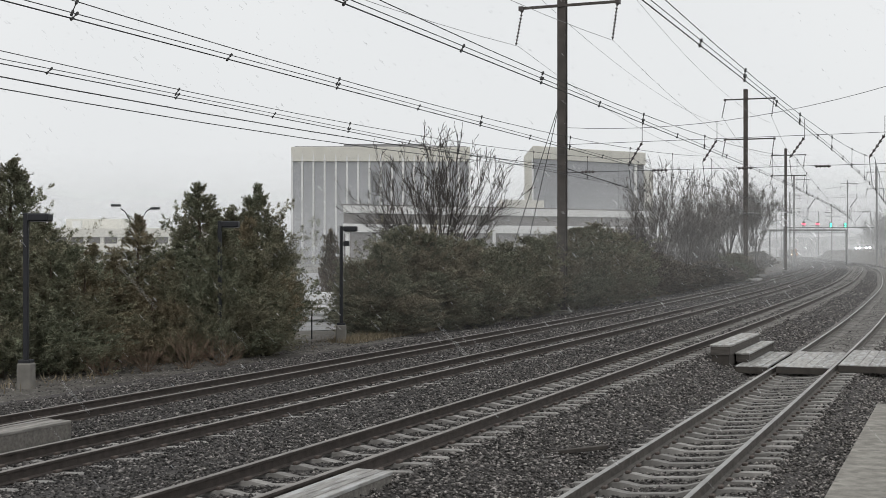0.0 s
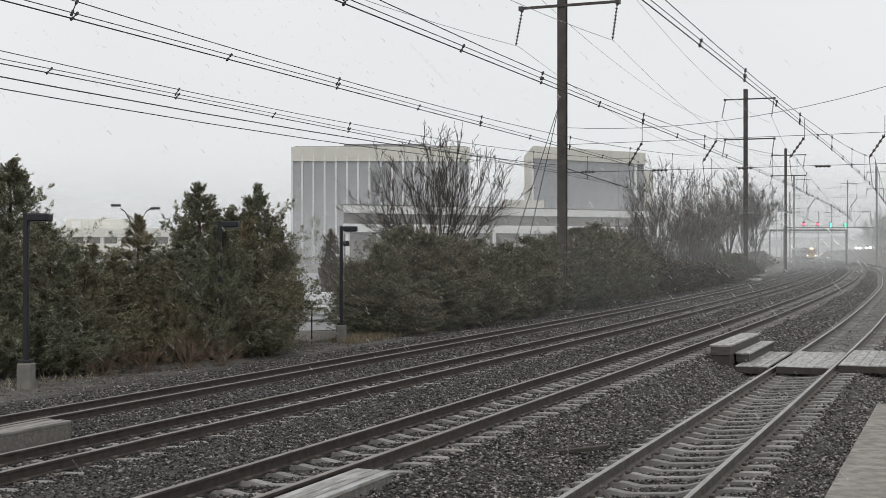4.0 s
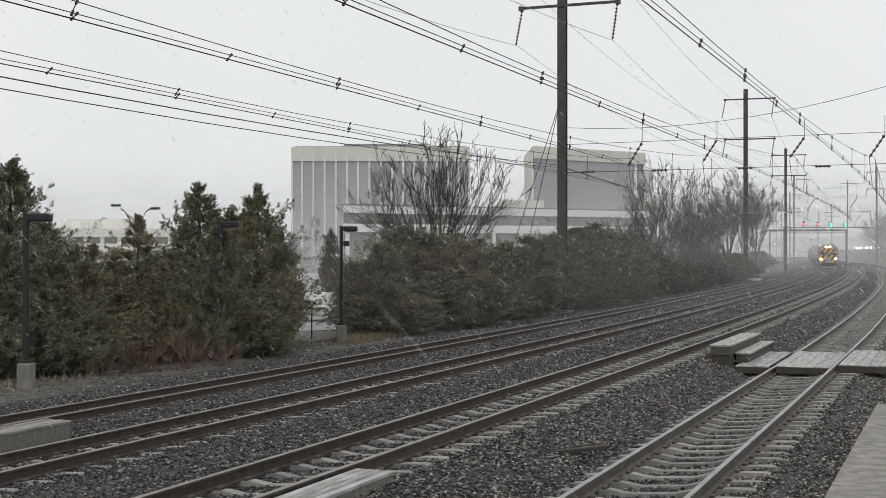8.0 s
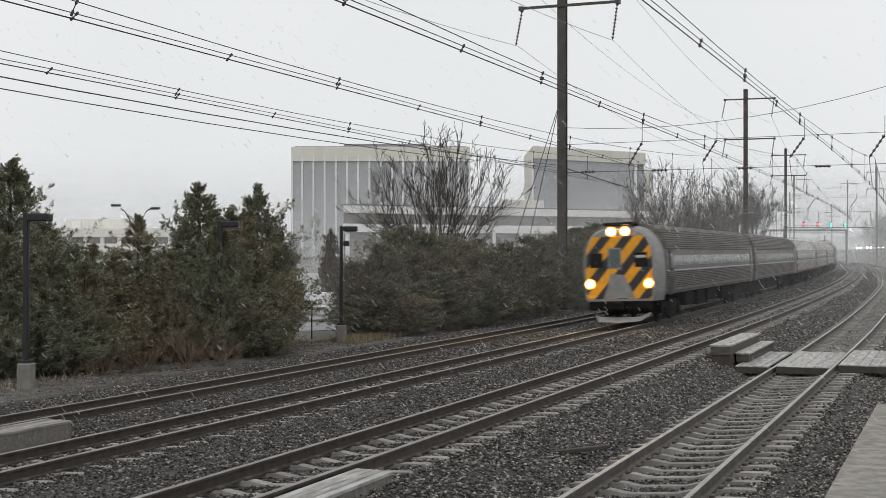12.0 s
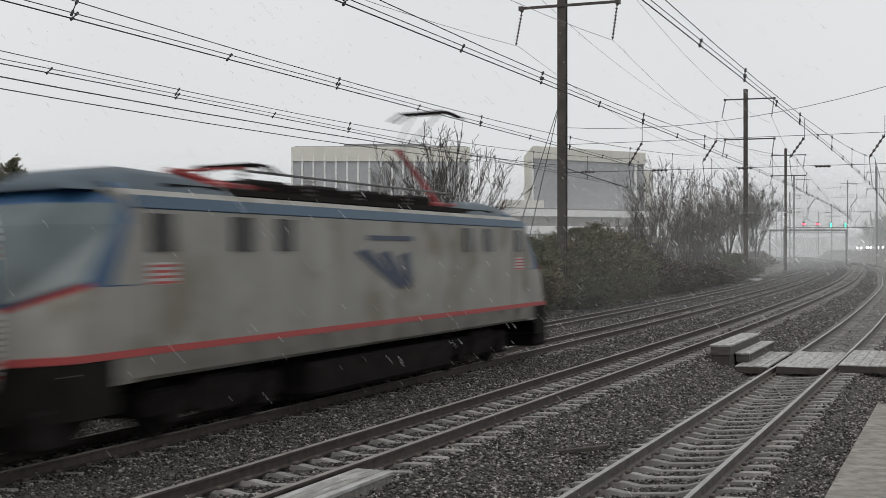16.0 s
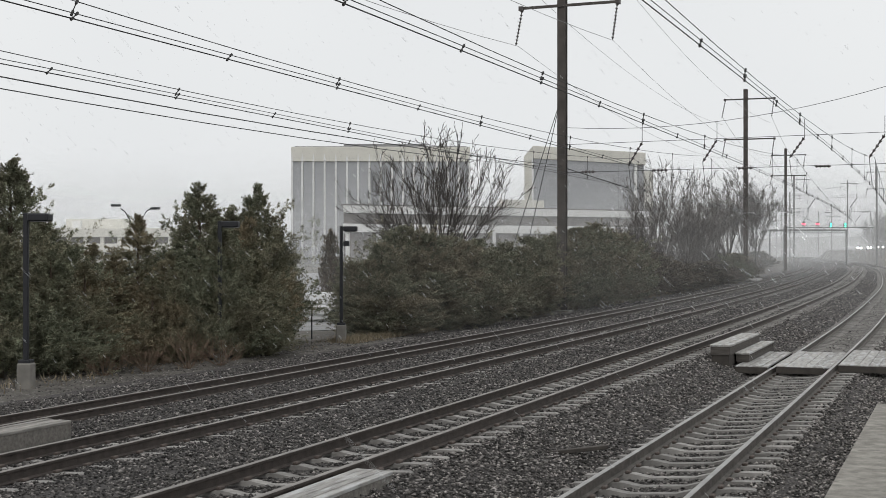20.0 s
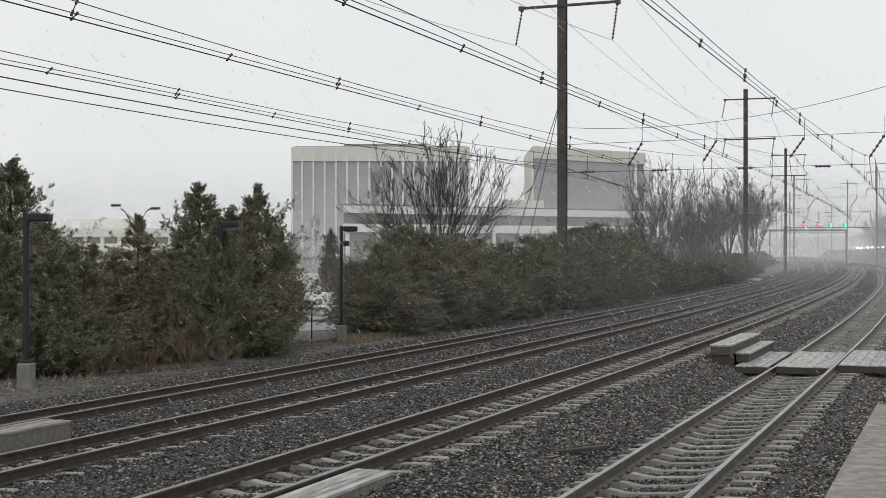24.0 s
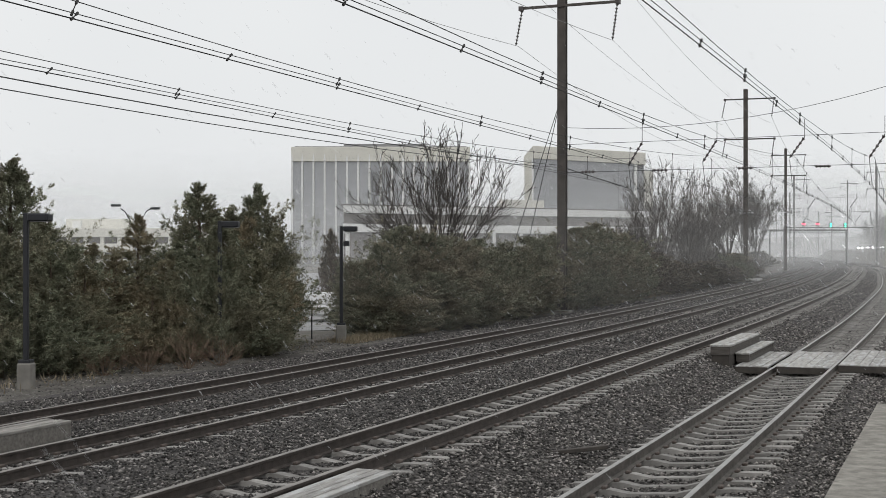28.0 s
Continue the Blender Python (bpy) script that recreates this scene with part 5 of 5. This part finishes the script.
    for y in (-1.12, 1.12):
        boxed("spring_plank", (x - 0.7, x + 0.7, y - 0.08, y + 0.08, 0.3, 0.9), M_UNDER, b, bevel=0.05)


def passenger_car(label, cab=False, plain=False):
    """A coach; plain: without the coloured stripes; cab: plain too, with a driving end."""
    plain = plain or cab
    c = empty("cab_car" if cab else "passenger_car", pose(0, 0, 0), label, "rail car", "cars of the train")
    half, skin, shaded = car_profile()
    x0, x1 = -12.72, (12.1 if cab else 12.72)
    V, F = shell(half, x0, x1)
    body = obj_from("body", V, F, [M_INOXD if plain else M_INOX, M_GROOVED if plain else M_GROOVE, M_ROOFS, M_ENDW], c, "fluted stainless steel body with shade and grime painted in its grooves")
    last = 2 * len(half) - 3
    for i, f in enumerate(body.data.polygons):
        # Grooves and flute undersides get the painted shade.
        if i in shaded or last - i in shaded:
            f.material_index = 1
        elif f.center.z > 2.95 and not plain:
            f.material_index = 2
        elif f.center.z < 1.3:
            f.material_index = 3
    for side in (-1, 1):
        for nm, mt, z0, z1, out in (("window_band", M_GREYBAND if plain else M_BLUE, 2.12, 2.715, 0.004), ("red_stripe", M_REDP, 2.745, 2.79, 0.006), ("white_stripe", M_WHITEP, 2.79, 2.83, 0.006),
                                    ("red_stripe", M_REDP, 2.83, 2.87, 0.006), ("sill_stripe", M_REDD, 1.28, 1.335, 0.008), ("belt_rail", M_WHITEP, 2.04, 2.10, 0.014)):
            if plain and nm in ("red_stripe", "white_stripe", "sill_stripe"):
                continue
            V, F = curved_strip(skin, x0 + 0.02, x1 - 0.02, z0, z1, out, side)
            obj_from(nm, V, F, mt, c)
        if not plain:
            for xa, xb in ((-11.25, -4.95), (-4.3, 11.25)):
                V, F = curved_strip(skin, xa, xb, 2.215, 2.69, 0.008, side)
                obj_from("window_strip", V, F, M_STRIP, c, "dark glazing strip")
                V, F = curved_strip(skin, xa + 0.1, xb - 0.1, 2.2, 2.222, 0.03, side)
                obj_from("drip_rail", V, F, M_WHITEP, c, "thin pale rail under the windows")
        n = 18
        for i in range(n):
            x = -10.6 + i * 21.2 / (n - 1)
            V, F = curved_strip(skin, x - 0.565, x + 0.565, 2.245, 2.67, 0.014, side)
            obj_from("window", V, F, M_PALEGLASS if cab else M_STRIP if plain else M_TINT, c)
        for xd in (-12.0, 11.2 if cab else 12.0):
            V, F = curved_strip(skin, xd - 0.42, xd + 0.42, 1.12, 3.05, 0.03, side, 6)
            # The cab's front door is painted black, as the dark of its recess.
            d = obj_from("door", V, F, M_BLACKP if cab and xd > 0 else M_INOXD, c, "stainless vestibule door, at the cab painted black as a recess")
            V, F = curved_strip(skin, xd - 0.2, xd + 0.2, 2.15, 2.75, 0.04, side)
            obj_from("door_window", V, F, M_TINT, d)
        boxed("marker_light", (x0 + 1.7, x0 + 1.95, side * (skin(2.62) + 0.015) - 0.02, side * (skin(2.62) + 0.015) + 0.02, 2.66, 2.68), M_MARK, c)
    for xe, d in ((x0, -1), (x1, 1)):
        if cab and d > 0:
            continue
        boxed("end_wall", (min(xe, xe + d * 0.03) , max(xe, xe + d * 0.03), -1.42, 1.42, 1.1, 3.4), M_ENDW, c, "grimy dark end wall")
        boxed("gangway", (min(xe, xe + d * 0.5), max(xe, xe + d * 0.5), -0.72, 0.72, 1.0, 3.45), M_ENDW, c, "dark folded gangway", bevel=0.05)
        boxed("coupler", (min(xe, xe + d * 0.52), max(xe, xe + d * 0.52), -0.15, 0.15, 0.75, 0.98), M_UNDER, c)
    for x in (-9.1, 9.1):
        bogie(c, x)
    for xa, xb, z in ((-6.2, -3.6, 0.36), (-2.4, 0.4, 0.42), (1.3, 3.3, 0.34), (4.3, 6.2, 0.4)):
        boxed("equipment_box", (xa, xb, -1.2, 1.2, z + 0.1, 1.075), M_UNDER, c, bevel=0.05)
    if cab:
        cab_front(c, skin)
    return c


def cab_front(c, skin):
    """The blunt driving end with slanted hazard stripes and four headlights."""
    half = [(1.40, 0.95), (1.47, 1.3), (1.5, 1.9), (1.5, 2.4), (1.46, 2.8), (1.38, 3.1), (1.22, 3.4), (0.98, 3.66), (0.6, 3.82), (0.0, 3.88)]
    loop = half + [(-y, z) for y, z in half[-2::-1]]
    n = len(loop)
    V = []
    for x, ky, kz in ((12.1, 1.03, 1.0), (12.75, 1.0, 1.0), (13.22, 0.955, 0.985), (13.42, 0.9, 0.955)):
        V += [(x, y * ky, 0.95 + (z - 0.95) * kz) for y, z in loop]
    F = [(i * n + k, i * n + (k + 1) % n, (i + 1) * n + (k + 1) % n, (i + 1) * n + k) for i in range(3) for k in range(n)] + [tuple(range(3 * n, 4 * n))]
    nose = obj_from("cab_nose", V, F, M_NOSE, c, "dull silver rounded cab end")
    xf = 13.42
    panel = [(-1.27, 1.04), (1.27, 1.04), (1.3, 2.2), (1.24, 2.95), (1.02, 3.44), (-1.02, 3.44), (-1.24, 2.95), (-1.3, 2.2)]

    def plate(name, poly, x0, x1, mt, label=""):
        V = [(x, y, z) for x in (x0, x1) for y, z in poly]
        k = len(poly)
        F = [tuple(range(k))[::-1], tuple(range(k, 2 * k))] + [(i, (i + 1) % k, k + (i + 1) % k, k + i) for i in range(k)]
        return obj_from(name, V, F, mt, c, label)

    def clip(poly, a, b, keep):
        """The part of poly on one side of the line a*y + b*z = keep."""
        out = []
        for p, q in zip(poly, poly[1:] + poly[:1]):
            dp, dq = a * p[0] + b * p[1] - keep, a * q[0] + b * q[1] - keep
            if dp >= 0:
                out.append(p)
            if dp * dq < 0:
                t = dp / (dp - dq)
                out.append((p[0] + (q[0] - p[0]) * t, p[1] + (q[1] - p[1]) * t))
        return out

    plate("end_panel", panel, xf - 0.05, xf + 0.012, M_BLACKP, "black end panel")
    w = 0.40
    for i in range(-6, 12):
        if i % 2:
            continue
        lo = 0.75 + i * w * 0.82
        q = clip(clip(panel, -0.77, 0.64, lo), 0.77, -0.64, -(lo + w * 0.82))
        if len(q) > 2:
            plate("hazard_stripe", q, xf + 0.012, xf + 0.018, M_ORANGE, "orange slanted stripe")
    plate("worn_panel", [(-0.62, 1.06), (0.62, 1.06), (0.42, 1.5), (0.2, 1.95), (-0.34, 2.0), (-0.46, 1.5)], xf + 0.018, xf + 0.022, M_NOSE, "bare grey worn patch")
    plate("door_frame", [(-0.41, 2.18), (0.11, 2.18), (0.11, 3.0), (-0.41, 3.0)], xf + 0.018, xf + 0.026, M_NOSE, "pale door window frame")
    # The door window's pale reflection is in its glass colour.
    plate("end_door_window", [(-0.36, 2.24), (0.06, 2.24), (0.06, 2.94), (-0.36, 2.94)], xf + 0.02, xf + 0.05, M_SCREEN, "narrow grey door window with a painted pale reflection")
    for sd in (-1, 1):
        q = [(sd * 0.62, 2.25), (sd * 1.14, 2.25), (sd * 1.1, 2.8), (sd * 0.62, 2.8)]
        plate("windscreen", q if sd > 0 else q[::-1], xf + 0.02, xf + 0.04, M_TINT, "small dark windscreen")
    # Pale bar laid on the right windscreen, as a painted reflection.
    plate("screen_glint", [(0.68, 2.6), (1.08, 2.6), (1.06, 2.7), (0.68, 2.7)], xf + 0.041, xf + 0.05, M_WHITEP, "pale bar painted as a reflection in the windscreen")
    boxed("light_housing", (12.4, xf - 0.02, -0.52, 0.52, 3.46, 3.84), M_NOSE, c, "pale roof light housing", bevel=0.08)
    boxed("housing_cap", (12.3, xf + 0.02, -0.58, 0.58, 3.845, 3.97), M_UNDER, c, "dark cap over the roof lights", bevel=0.04)
    for y, z, r in ((-0.27, 3.62, 0.115), (0.27, 3.62, 0.115), (-1.14, 1.62, 0.115), (1.14, 1.62, 0.115)):
        bm = bmesh.new()
        disc(bm, (xf + (0.03 if z < 3 else 0.0), y, z), (1, 0, 0), r, 0.07, 14)
        hl = part("headlight", bm, M_HEADL, c, "lit warm headlight")
        # An added glowing ring imitates the orange glare round the lens.
        bm = bmesh.new()
        disc(bm, (xf + (0.012 if z < 3 else -0.018), y, z), (1, 0, 0), r + 0.08, 0.05, 18)
        part("glare_ring", bm, M_HALO, hl, "glowing orange ring added as the headlight's glare")
    boxed("pilot_beam", (12.9, xf - 0.02, -1.22, 1.22, 0.6, 0.949), M_UNDER, c, "black pilot beam", bevel=0.05)
    boxed("coupler", (xf - 0.03, xf + 0.45, -0.16, 0.16, 0.62, 0.92), M_UNDER, c, bevel=0.05)
    bm = bmesh.new()
    vs = [bm.verts.new(p) for p in ((13.0, -1.1, 0.4), (13.55, -0.8, 0.18), (13.75, 0, 0.14), (13.55, 0.8, 0.18), (13.0, 1.1, 0.4), (12.95, -1.1, 0.52), (13.4, -0.8, 0.36), (13.5, 0, 0.34), (13.4, 0.8, 0.36), (12.95, 1.1, 0.52))]
    for k in range(4):
        bm.faces.new((vs[k], vs[k + 1], vs[k + 6], vs[k + 5]))
    bmesh.ops.solidify(bm, geom=bm.faces[:], thickness=0.04)
    part("snow_plough", bm, M_WHITEP, c, "snow-caked white pilot plough")
    for y in (-0.6, -0.35, 0.4, 0.65):
        tubes("hose", [([(xf - 0.05, y, 0.85), (xf + 0.16, y, 0.55), (xf + 0.1, y * 0.8, 0.36)], 0.03)], M_UNDER, c, n=6)


def locomotive():
    c = empty("electric_locomotive", pose(0, 0, 0), "silver electric locomotive with blue cab ends and a red stripe", "locomotive", "cars of the train")
    L = 10.0
    half = [(1.42, 1.0), (1.49, 1.06), (1.49, 3.42), (1.4, 3.6), (1.2, 3.72), (0.0, 3.78)]
    V, F = shell(half, -8.15, 8.15)
    obj_from("body", V, F, M_LOCO, c, "grimy silver body")
    for d in (-1, 1):
        rows = ((2.0, 9.8, 0.72, 1.495), (3.2, 9.1, 0.7, 1.48), (3.52, 8.85, 0.62, 1.36), (3.82, 8.5, 0.5, 1.0))
        V = []
        for z, xf, wf, wb in rows:
            h = z + (0.32 if z < 2.5 else 0)
            V += [(d * 8.1, -wb, h), (d * (xf - 0.75), -wb, h), (d * xf, -wf, z), (d * xf, wf, z), (d * (xf - 0.75), wb, h), (d * 8.1, wb, h)]
        F = [(i * 6 + k, i * 6 + k + 1, i * 6 + 7 + k, i * 6 + 6 + k) for i in range(3) for k in range(5)] + [tuple(range(18, 24)), tuple(range(6))]
        obj_from("cab_end", V, F, M_LBLUE, c, "blue raked cab end")
        V = []
        for z, xf, wf in ((1.0, 10.1, 0.8), (1.2, 10.2, 0.8), (1.6, 10.12, 0.76), (2.02, 9.84, 0.74)):
            h = z + (0.32 if z > 2 else 0)
            V += [(d * 8.1, -1.5, h), (d * (xf - 0.72), -1.5, h), (d * xf, -wf, z), (d * xf, wf, z), (d * (xf - 0.72), 1.5, h), (d * 8.1, 1.5, h)]
        F = [(i * 6 + k, i * 6 + k + 1, i * 6 + 7 + k, i * 6 + 6 + k) for i in range(3) for k in range(5)] + [tuple(range(18, 24)), tuple(range(6))]
        obj_from("nose", V, F, M_LOCO, c, "silver nose")
        V = []
        for e in (-0.03, 0.02):
            for z, xf in ((2.15, 9.712), (3.2, 9.1), (3.5, 8.866)):
                h = z + (0.28 if z < 2.5 else 0)
                V += [(d * (xf + e - 0.66), -1.4 + 0.09 * (z > 3.4) - max(e, 0), h), (d * (xf + e), -0.71, z), (d * (xf + e), 0.71, z), (d * (xf + e - 0.66), 1.4 - 0.09 * (z > 3.4) + max(e, 0), h)]
        F = [(o + k, o + k + 1, o + 5 + k, o + 4 + k) for o in (0, 4, 12, 16) for k in range(3)] + [(k, k + 1, k + 13, k + 12) for k in (0, 1, 2, 8, 9, 10)]
        F += [(k, k + 4, k + 16, k + 12) for k in (0, 4, 3, 7)]
        obj_from("windscreen", V, F, M_SCREEN, c, "wide raked wraparound windscreen")
        V = [(d * (x + e), y * (1 + e * 0.2), z) for e in (0.0, 0.03) for dz in (0.0, 0.08) for x, y, z in ((9.1, -1.5, 2.33 + dz), (9.8, -0.73, 2.01 + dz), (9.8, 0.73, 2.01 + dz), (9.1, 1.5, 2.33 + dz))]
        F = [(o + k, o + k + 1, o + 5 + k, o + 4 + k) for o in (0, 8) for k in range(3)] + [(k, k + 1, k + 9, k + 8) for k in (0, 1, 2, 4, 5, 6)] + [(0, 4, 12, 8), (3, 7, 15, 11)]
        obj_from("red_nose_line", V, F, M_REDP, c)
        V = [(d * x, w * a, 3.7 + h * b) for x, h, w in ((4.9, 0.05, 1.2), (5.3, 0.26, 1.18), (5.9, 0.4, 1.15), (7.3, 0.44, 1.1), (8.1, 0.34, 1.0), (8.8, 0.08, 0.85)) for a, b in ((-1, 0), (-0.85, 0.62), (-0.45, 0.95), (0.45, 0.95), (0.85, 0.62), (1, 0))]
        F = [(i * 6 + j, i * 6 + j + 1, i * 6 + 7 + j, i * 6 + 6 + j) for i in range(5) for j in range(5)] + [(0, 1, 2, 3, 4, 5), (30, 31, 32, 33, 34, 35)]
        for f in obj_from("cab_roof", V, F, M_HUMP, c, "grey-blue raised cab roof").data.polygons:
            f.use_smooth = True
        for sd in (-1, 1):
            V = [(d * x, sd * y, z) for y in (1.47, 1.504) for x, z in ((8.09, 2.36), (8.62, 2.36), (8.25, 3.2), (8.09, 3.2))]
            obj_from("cab_side", V, [(0, 1, 2, 3), (4, 5, 6, 7), (0, 1, 5, 4), (1, 2, 6, 5), (2, 3, 7, 6), (3, 0, 4, 7)], M_LOCO, c)
        for sd in (-1, 1):
            P = [(d * x, sd * y, z) for e in (0,) for x, y, z in ((10.2, 0.05, 1.12), (10.2, 0.05, 1.26), (10.16, 0.74, 1.5), (10.17, 0.74, 1.36))]
            P += [(p[0] + d * 0.02, p[1], p[2]) for p in P]
            obj_from("red_nose_stripe", P, [(0, 1, 2, 3), (4, 5, 6, 7), (0, 1, 5, 4), (1, 2, 6, 5), (2, 3, 7, 6), (3, 0, 4, 7)], M_REDP, c)
        for y in (-0.6, 0.6):
            bm = bmesh.new()
            disc(bm, (d * 10.14, y, 1.6), (1, 0, 0), 0.13, 0.05, 12)
            part("lamp", bm, M_TINT, c, "unlit lamp")
        for nm, mt, z0, z1, e in (("nose_skirt", M_LGREY, 0.62, 1.355, 0.0), ("red_nose_band", M_REDP, 1.36, 1.46, 0.01)):
            V = [(d * (x + e), y * (1 + e), z) for z in (z0, z1) for x, y in ((8.6, -1.515), (9.46, -1.515), (10.22, -0.82), (10.22, 0.82), (9.46, 1.515), (8.6, 1.515))]
            obj_from(nm, V, [(k, k + 1, k + 7, k + 6) for k in range(5)] + [(0, 1, 2, 3, 4, 5), (6, 7, 8, 9, 10, 11)], mt, c)
        boxed("pilot", (min(d * (L - 0.9), d * L), max(d * (L - 0.9), d * L), -1.35, 1.35, 0.25, 0.8), M_UNDER, c, bevel=0.06)
    for side in (-1, 1):
        y = side * 1.495
        lo, hi = min(y, y + side * 0.016), max(y, y + side * 0.016)

        def stripe(name, x0, x1, z0, z1, mt, label="", extra=0.0):
            return boxed(name, (x0, x1, lo - (extra if side < 0 else 0), hi + (extra if side > 0 else 0), z0, z1), mt, c, label)
        stripe("sill", -9.3, 9.3, 1.06, 1.355, M_SILL, "grimy silver sill")
        stripe("red_stripe", -9.3, 9.3, 1.36, 1.46, M_REDP)
        V = [(x, side * (yy + e), z + e) for x in (-8.1, 8.1) for yy, z in ((1.488, 3.42), (1.44, 3.52), (1.4, 3.6)) for e in (0.0, 0.02)]
        obj_from("blue_cornice", V, [(1, 3, 9, 7), (3, 5, 11, 9), (0, 1, 7, 6), (4, 10, 11, 5), (0, 2, 3, 1), (2, 4, 5, 3), (6, 7, 9, 8), (8, 9, 11, 10)], M_CORN, c)
        for d in (-1, 1):
            for x, w in ((7.52, 0.55), (5.4, 0.6), (4.1, 0.5)):
                stripe("side_window", d * x - w / 2, d * x + w / 2, 2.82, 3.36, M_TINT, extra=0.01)
            stripe("cab_door", d * 7.52 - 0.42, d * 7.52 + 0.42, 1.465, 2.78, M_LOCO)
            stripe("flag_panel", d * 7.52 - 0.3, d * 7.52 + 0.3, 2.34, 2.66, M_WHITEP, extra=0.003)
            for k in range(4):
                stripe("flag_bar", d * 7.52 - 0.3, d * 7.52 + 0.3, 2.35 + k * 0.08, 2.39 + k * 0.08, M_REDP, extra=0.007)
        stripe("name_bar", -1.0, 1.0, 3.04, 3.13, M_NAVY)
        for k in range(3):
            V = [(-side * (-1.3 + k * 0.5), y + side * e, z) for e in (0.0, 0.016) for z in (2.25,)]
            a = -side
            poly = [(a * (-1.5 + k * 0.95), 2.70 - k * 0.03), (a * (-1.08 + k * 0.95), 2.77 - k * 0.03), (a * (0.42 + k * 0.26), 2.1), (a * (0.3 + k * 0.26), 1.94)]
            V = [(px, y + e, pz + 0.1) for e in (0.0, side * 0.018) for px, pz in poly]
            F = [(0, 1, 2, 3), (7, 6, 5, 4)] + [(i, (i + 1) % 4, 4 + (i + 1) % 4, 4 + i) for i in range(4)]
            obj_from("emblem_blade", V, F, M_NAVY, c, "plain dark slanted emblem blade")
    boxed("roof_deck", (-6.8, 6.8, -1.05, 1.05, 3.76, 3.86), M_LGREY, c)
    for x in (-3.4, -1.2, 1.0, 3.0):
        boxed("roof_box", (x - 0.7, x + 0.7, -0.6, 0.6, 3.86, 4.12), M_UNDER, c, bevel=0.06)
    for x in (-4.6, -2.3, 0.0, 2.0, 4.3):
        bm = bmesh.new()
        sheds(bm, (x, 0.8, 3.86), (x, 0.8, 4.2), 4, 0.1)
        part("roof_insulator", bm, M_INS, c)
    tubes("roof_busbar", [([(-4.6, 0.8, 4.22), (4.3, 0.8, 4.22)], 0.025)], M_INS, c, n=5)
    # one pantograph folded, the other raised to the wire
    for x, up in ((4.0, False), (-5.3, True)):
        boxed("pantograph_base", (x - 0.9, x + 0.9, -0.6, 0.6, 3.9, 4.02), M_PANTO, c, "red pantograph base", bevel=0.03)
        knee, head = ((x + 1.7, 5.2), (x + 0.1, 6.2)) if up else ((x + 1.2, 4.2), (x - 0.6, 4.34))
        tubes("lower_arm", [([(x - 0.6, 0, 4.0), (knee[0], 0, knee[1])], 0.07)], M_PANTO, c, "red pantograph arm", n=6)
        tubes("upper_arm", [([(knee[0], 0.1, knee[1]), (head[0], 0.35, head[1])], 0.025), ([(knee[0], -0.1, knee[1]), (head[0], -0.35, head[1])], 0.025)], M_STEELF if up else M_PANTO, c, n=6)
        tubes("collector_head", [([(head[0] + q, -0.9, head[1] - 0.12), (head[0] + q, -0.6, head[1] + 0.05), (head[0] + q, 0.6, head[1] + 0.05), (head[0] + q, 0.9, head[1] - 0.12)], 0.03) for q in (-0.2, 0.2)], M_UNDER, c, n=5)
    for x in (-5.6, 5.6):
        bogie(c, x)
    boxed("transformer", (-3.2, 3.2, -1.4, 1.4, 0.22, 0.84), M_UNDER, c, bevel=0.08)
    for me in {o.data for o in c.children_recursive}:
        for v in me.vertices:
            v.co.x *= 1.04
    return c


TRAIN = []
cab_car = passenger_car("stainless cab car with orange and black hazard stripes", True)
TRAIN.append((cab_car, 13.45))
TRAIN.append((passenger_car("grimy plain stainless coach with dark windows", plain=True), PITCH * 1.5 + 0.1))
coach = passenger_car("fluted stainless coach with a blue window band")
TRAIN.append((coach, PITCH * 2.5 + 0.1))
for i in range(1, 3):
    TRAIN.append((copy_thing(coach, pose(0, 0, 0)), PITCH * (2.5 + i) + 0.1))
TRAIN.append((locomotive(), PITCH * 5 + 10.85))


def train_pose(s, half):
    """The pose of a vehicle whose middle is at s, turned and leaning with the track."""
    a, b = on(s - half, 0), on(s + half, 0)
    d = (a - b).normalized()
    mid = (a + b) / 2
    x, z = Vector((d.x, d.y, 0)), Vector((0, 0, 1))
    y = z.cross(x)
    m = Matrix((x, y, z)).transposed().to_4x4()
    m.translation = mid
    return m @ pose(0, 0, 0, math.degrees(math.atan(CANT)) * LEAN, 0, 0)


LEAN = 0.35
CARS = [(road_car(M_CARS[0], "pale car with lit headlamps on the far road"), 480, 20.0), (road_car(M_CARS[1], "dark car with lit headlamps on the far road"), 455, 21.5),
        (road_car(M_CARS[2], "white car with lit headlamps on the far road"), 432, 23.0), (road_car(M_CARS[1], "dark car with lit tail lamps on the far road", True), 415, 24.5)]


def front(t):
    """How far along the line the train's front is: it slows a little as it passes."""
    u = min(1.0, max(0.0, (t - 12.2) / 2.4))
    return 550.43 - 42.1 * t + 0.9 * u * u * (3 - 2 * u)


def motions():
    for thing, behind in TRAIN:
        walk(thing, [(t * 0.5, train_pose(front(t * 0.5) + behind, 9.0)) for t in range(57)])
    for sheet_of_haze, y in HAZE_SHEETS:
        walk(sheet_of_haze, [(t, Matrix.Translation((0.25 * t - 3.5, y, 0))) for t in (0, 14, 28)])
    walk(SNOW, [(t, Matrix.Translation(DRIFT * t)) for t in range(0, 29, 4)])
    for i, (car, s, off) in enumerate(CARS):
        v = -0.35 if i < 3 else 0.3
        rows = []
        for t in range(0, 29, 4):
            p = on(s + v * t, off, 3.48)
            rows.append((t, pose(p.x, p.y, p.z, 0, 0, -math.degrees(heading(s)))))
        walk(car, rows)


motions()
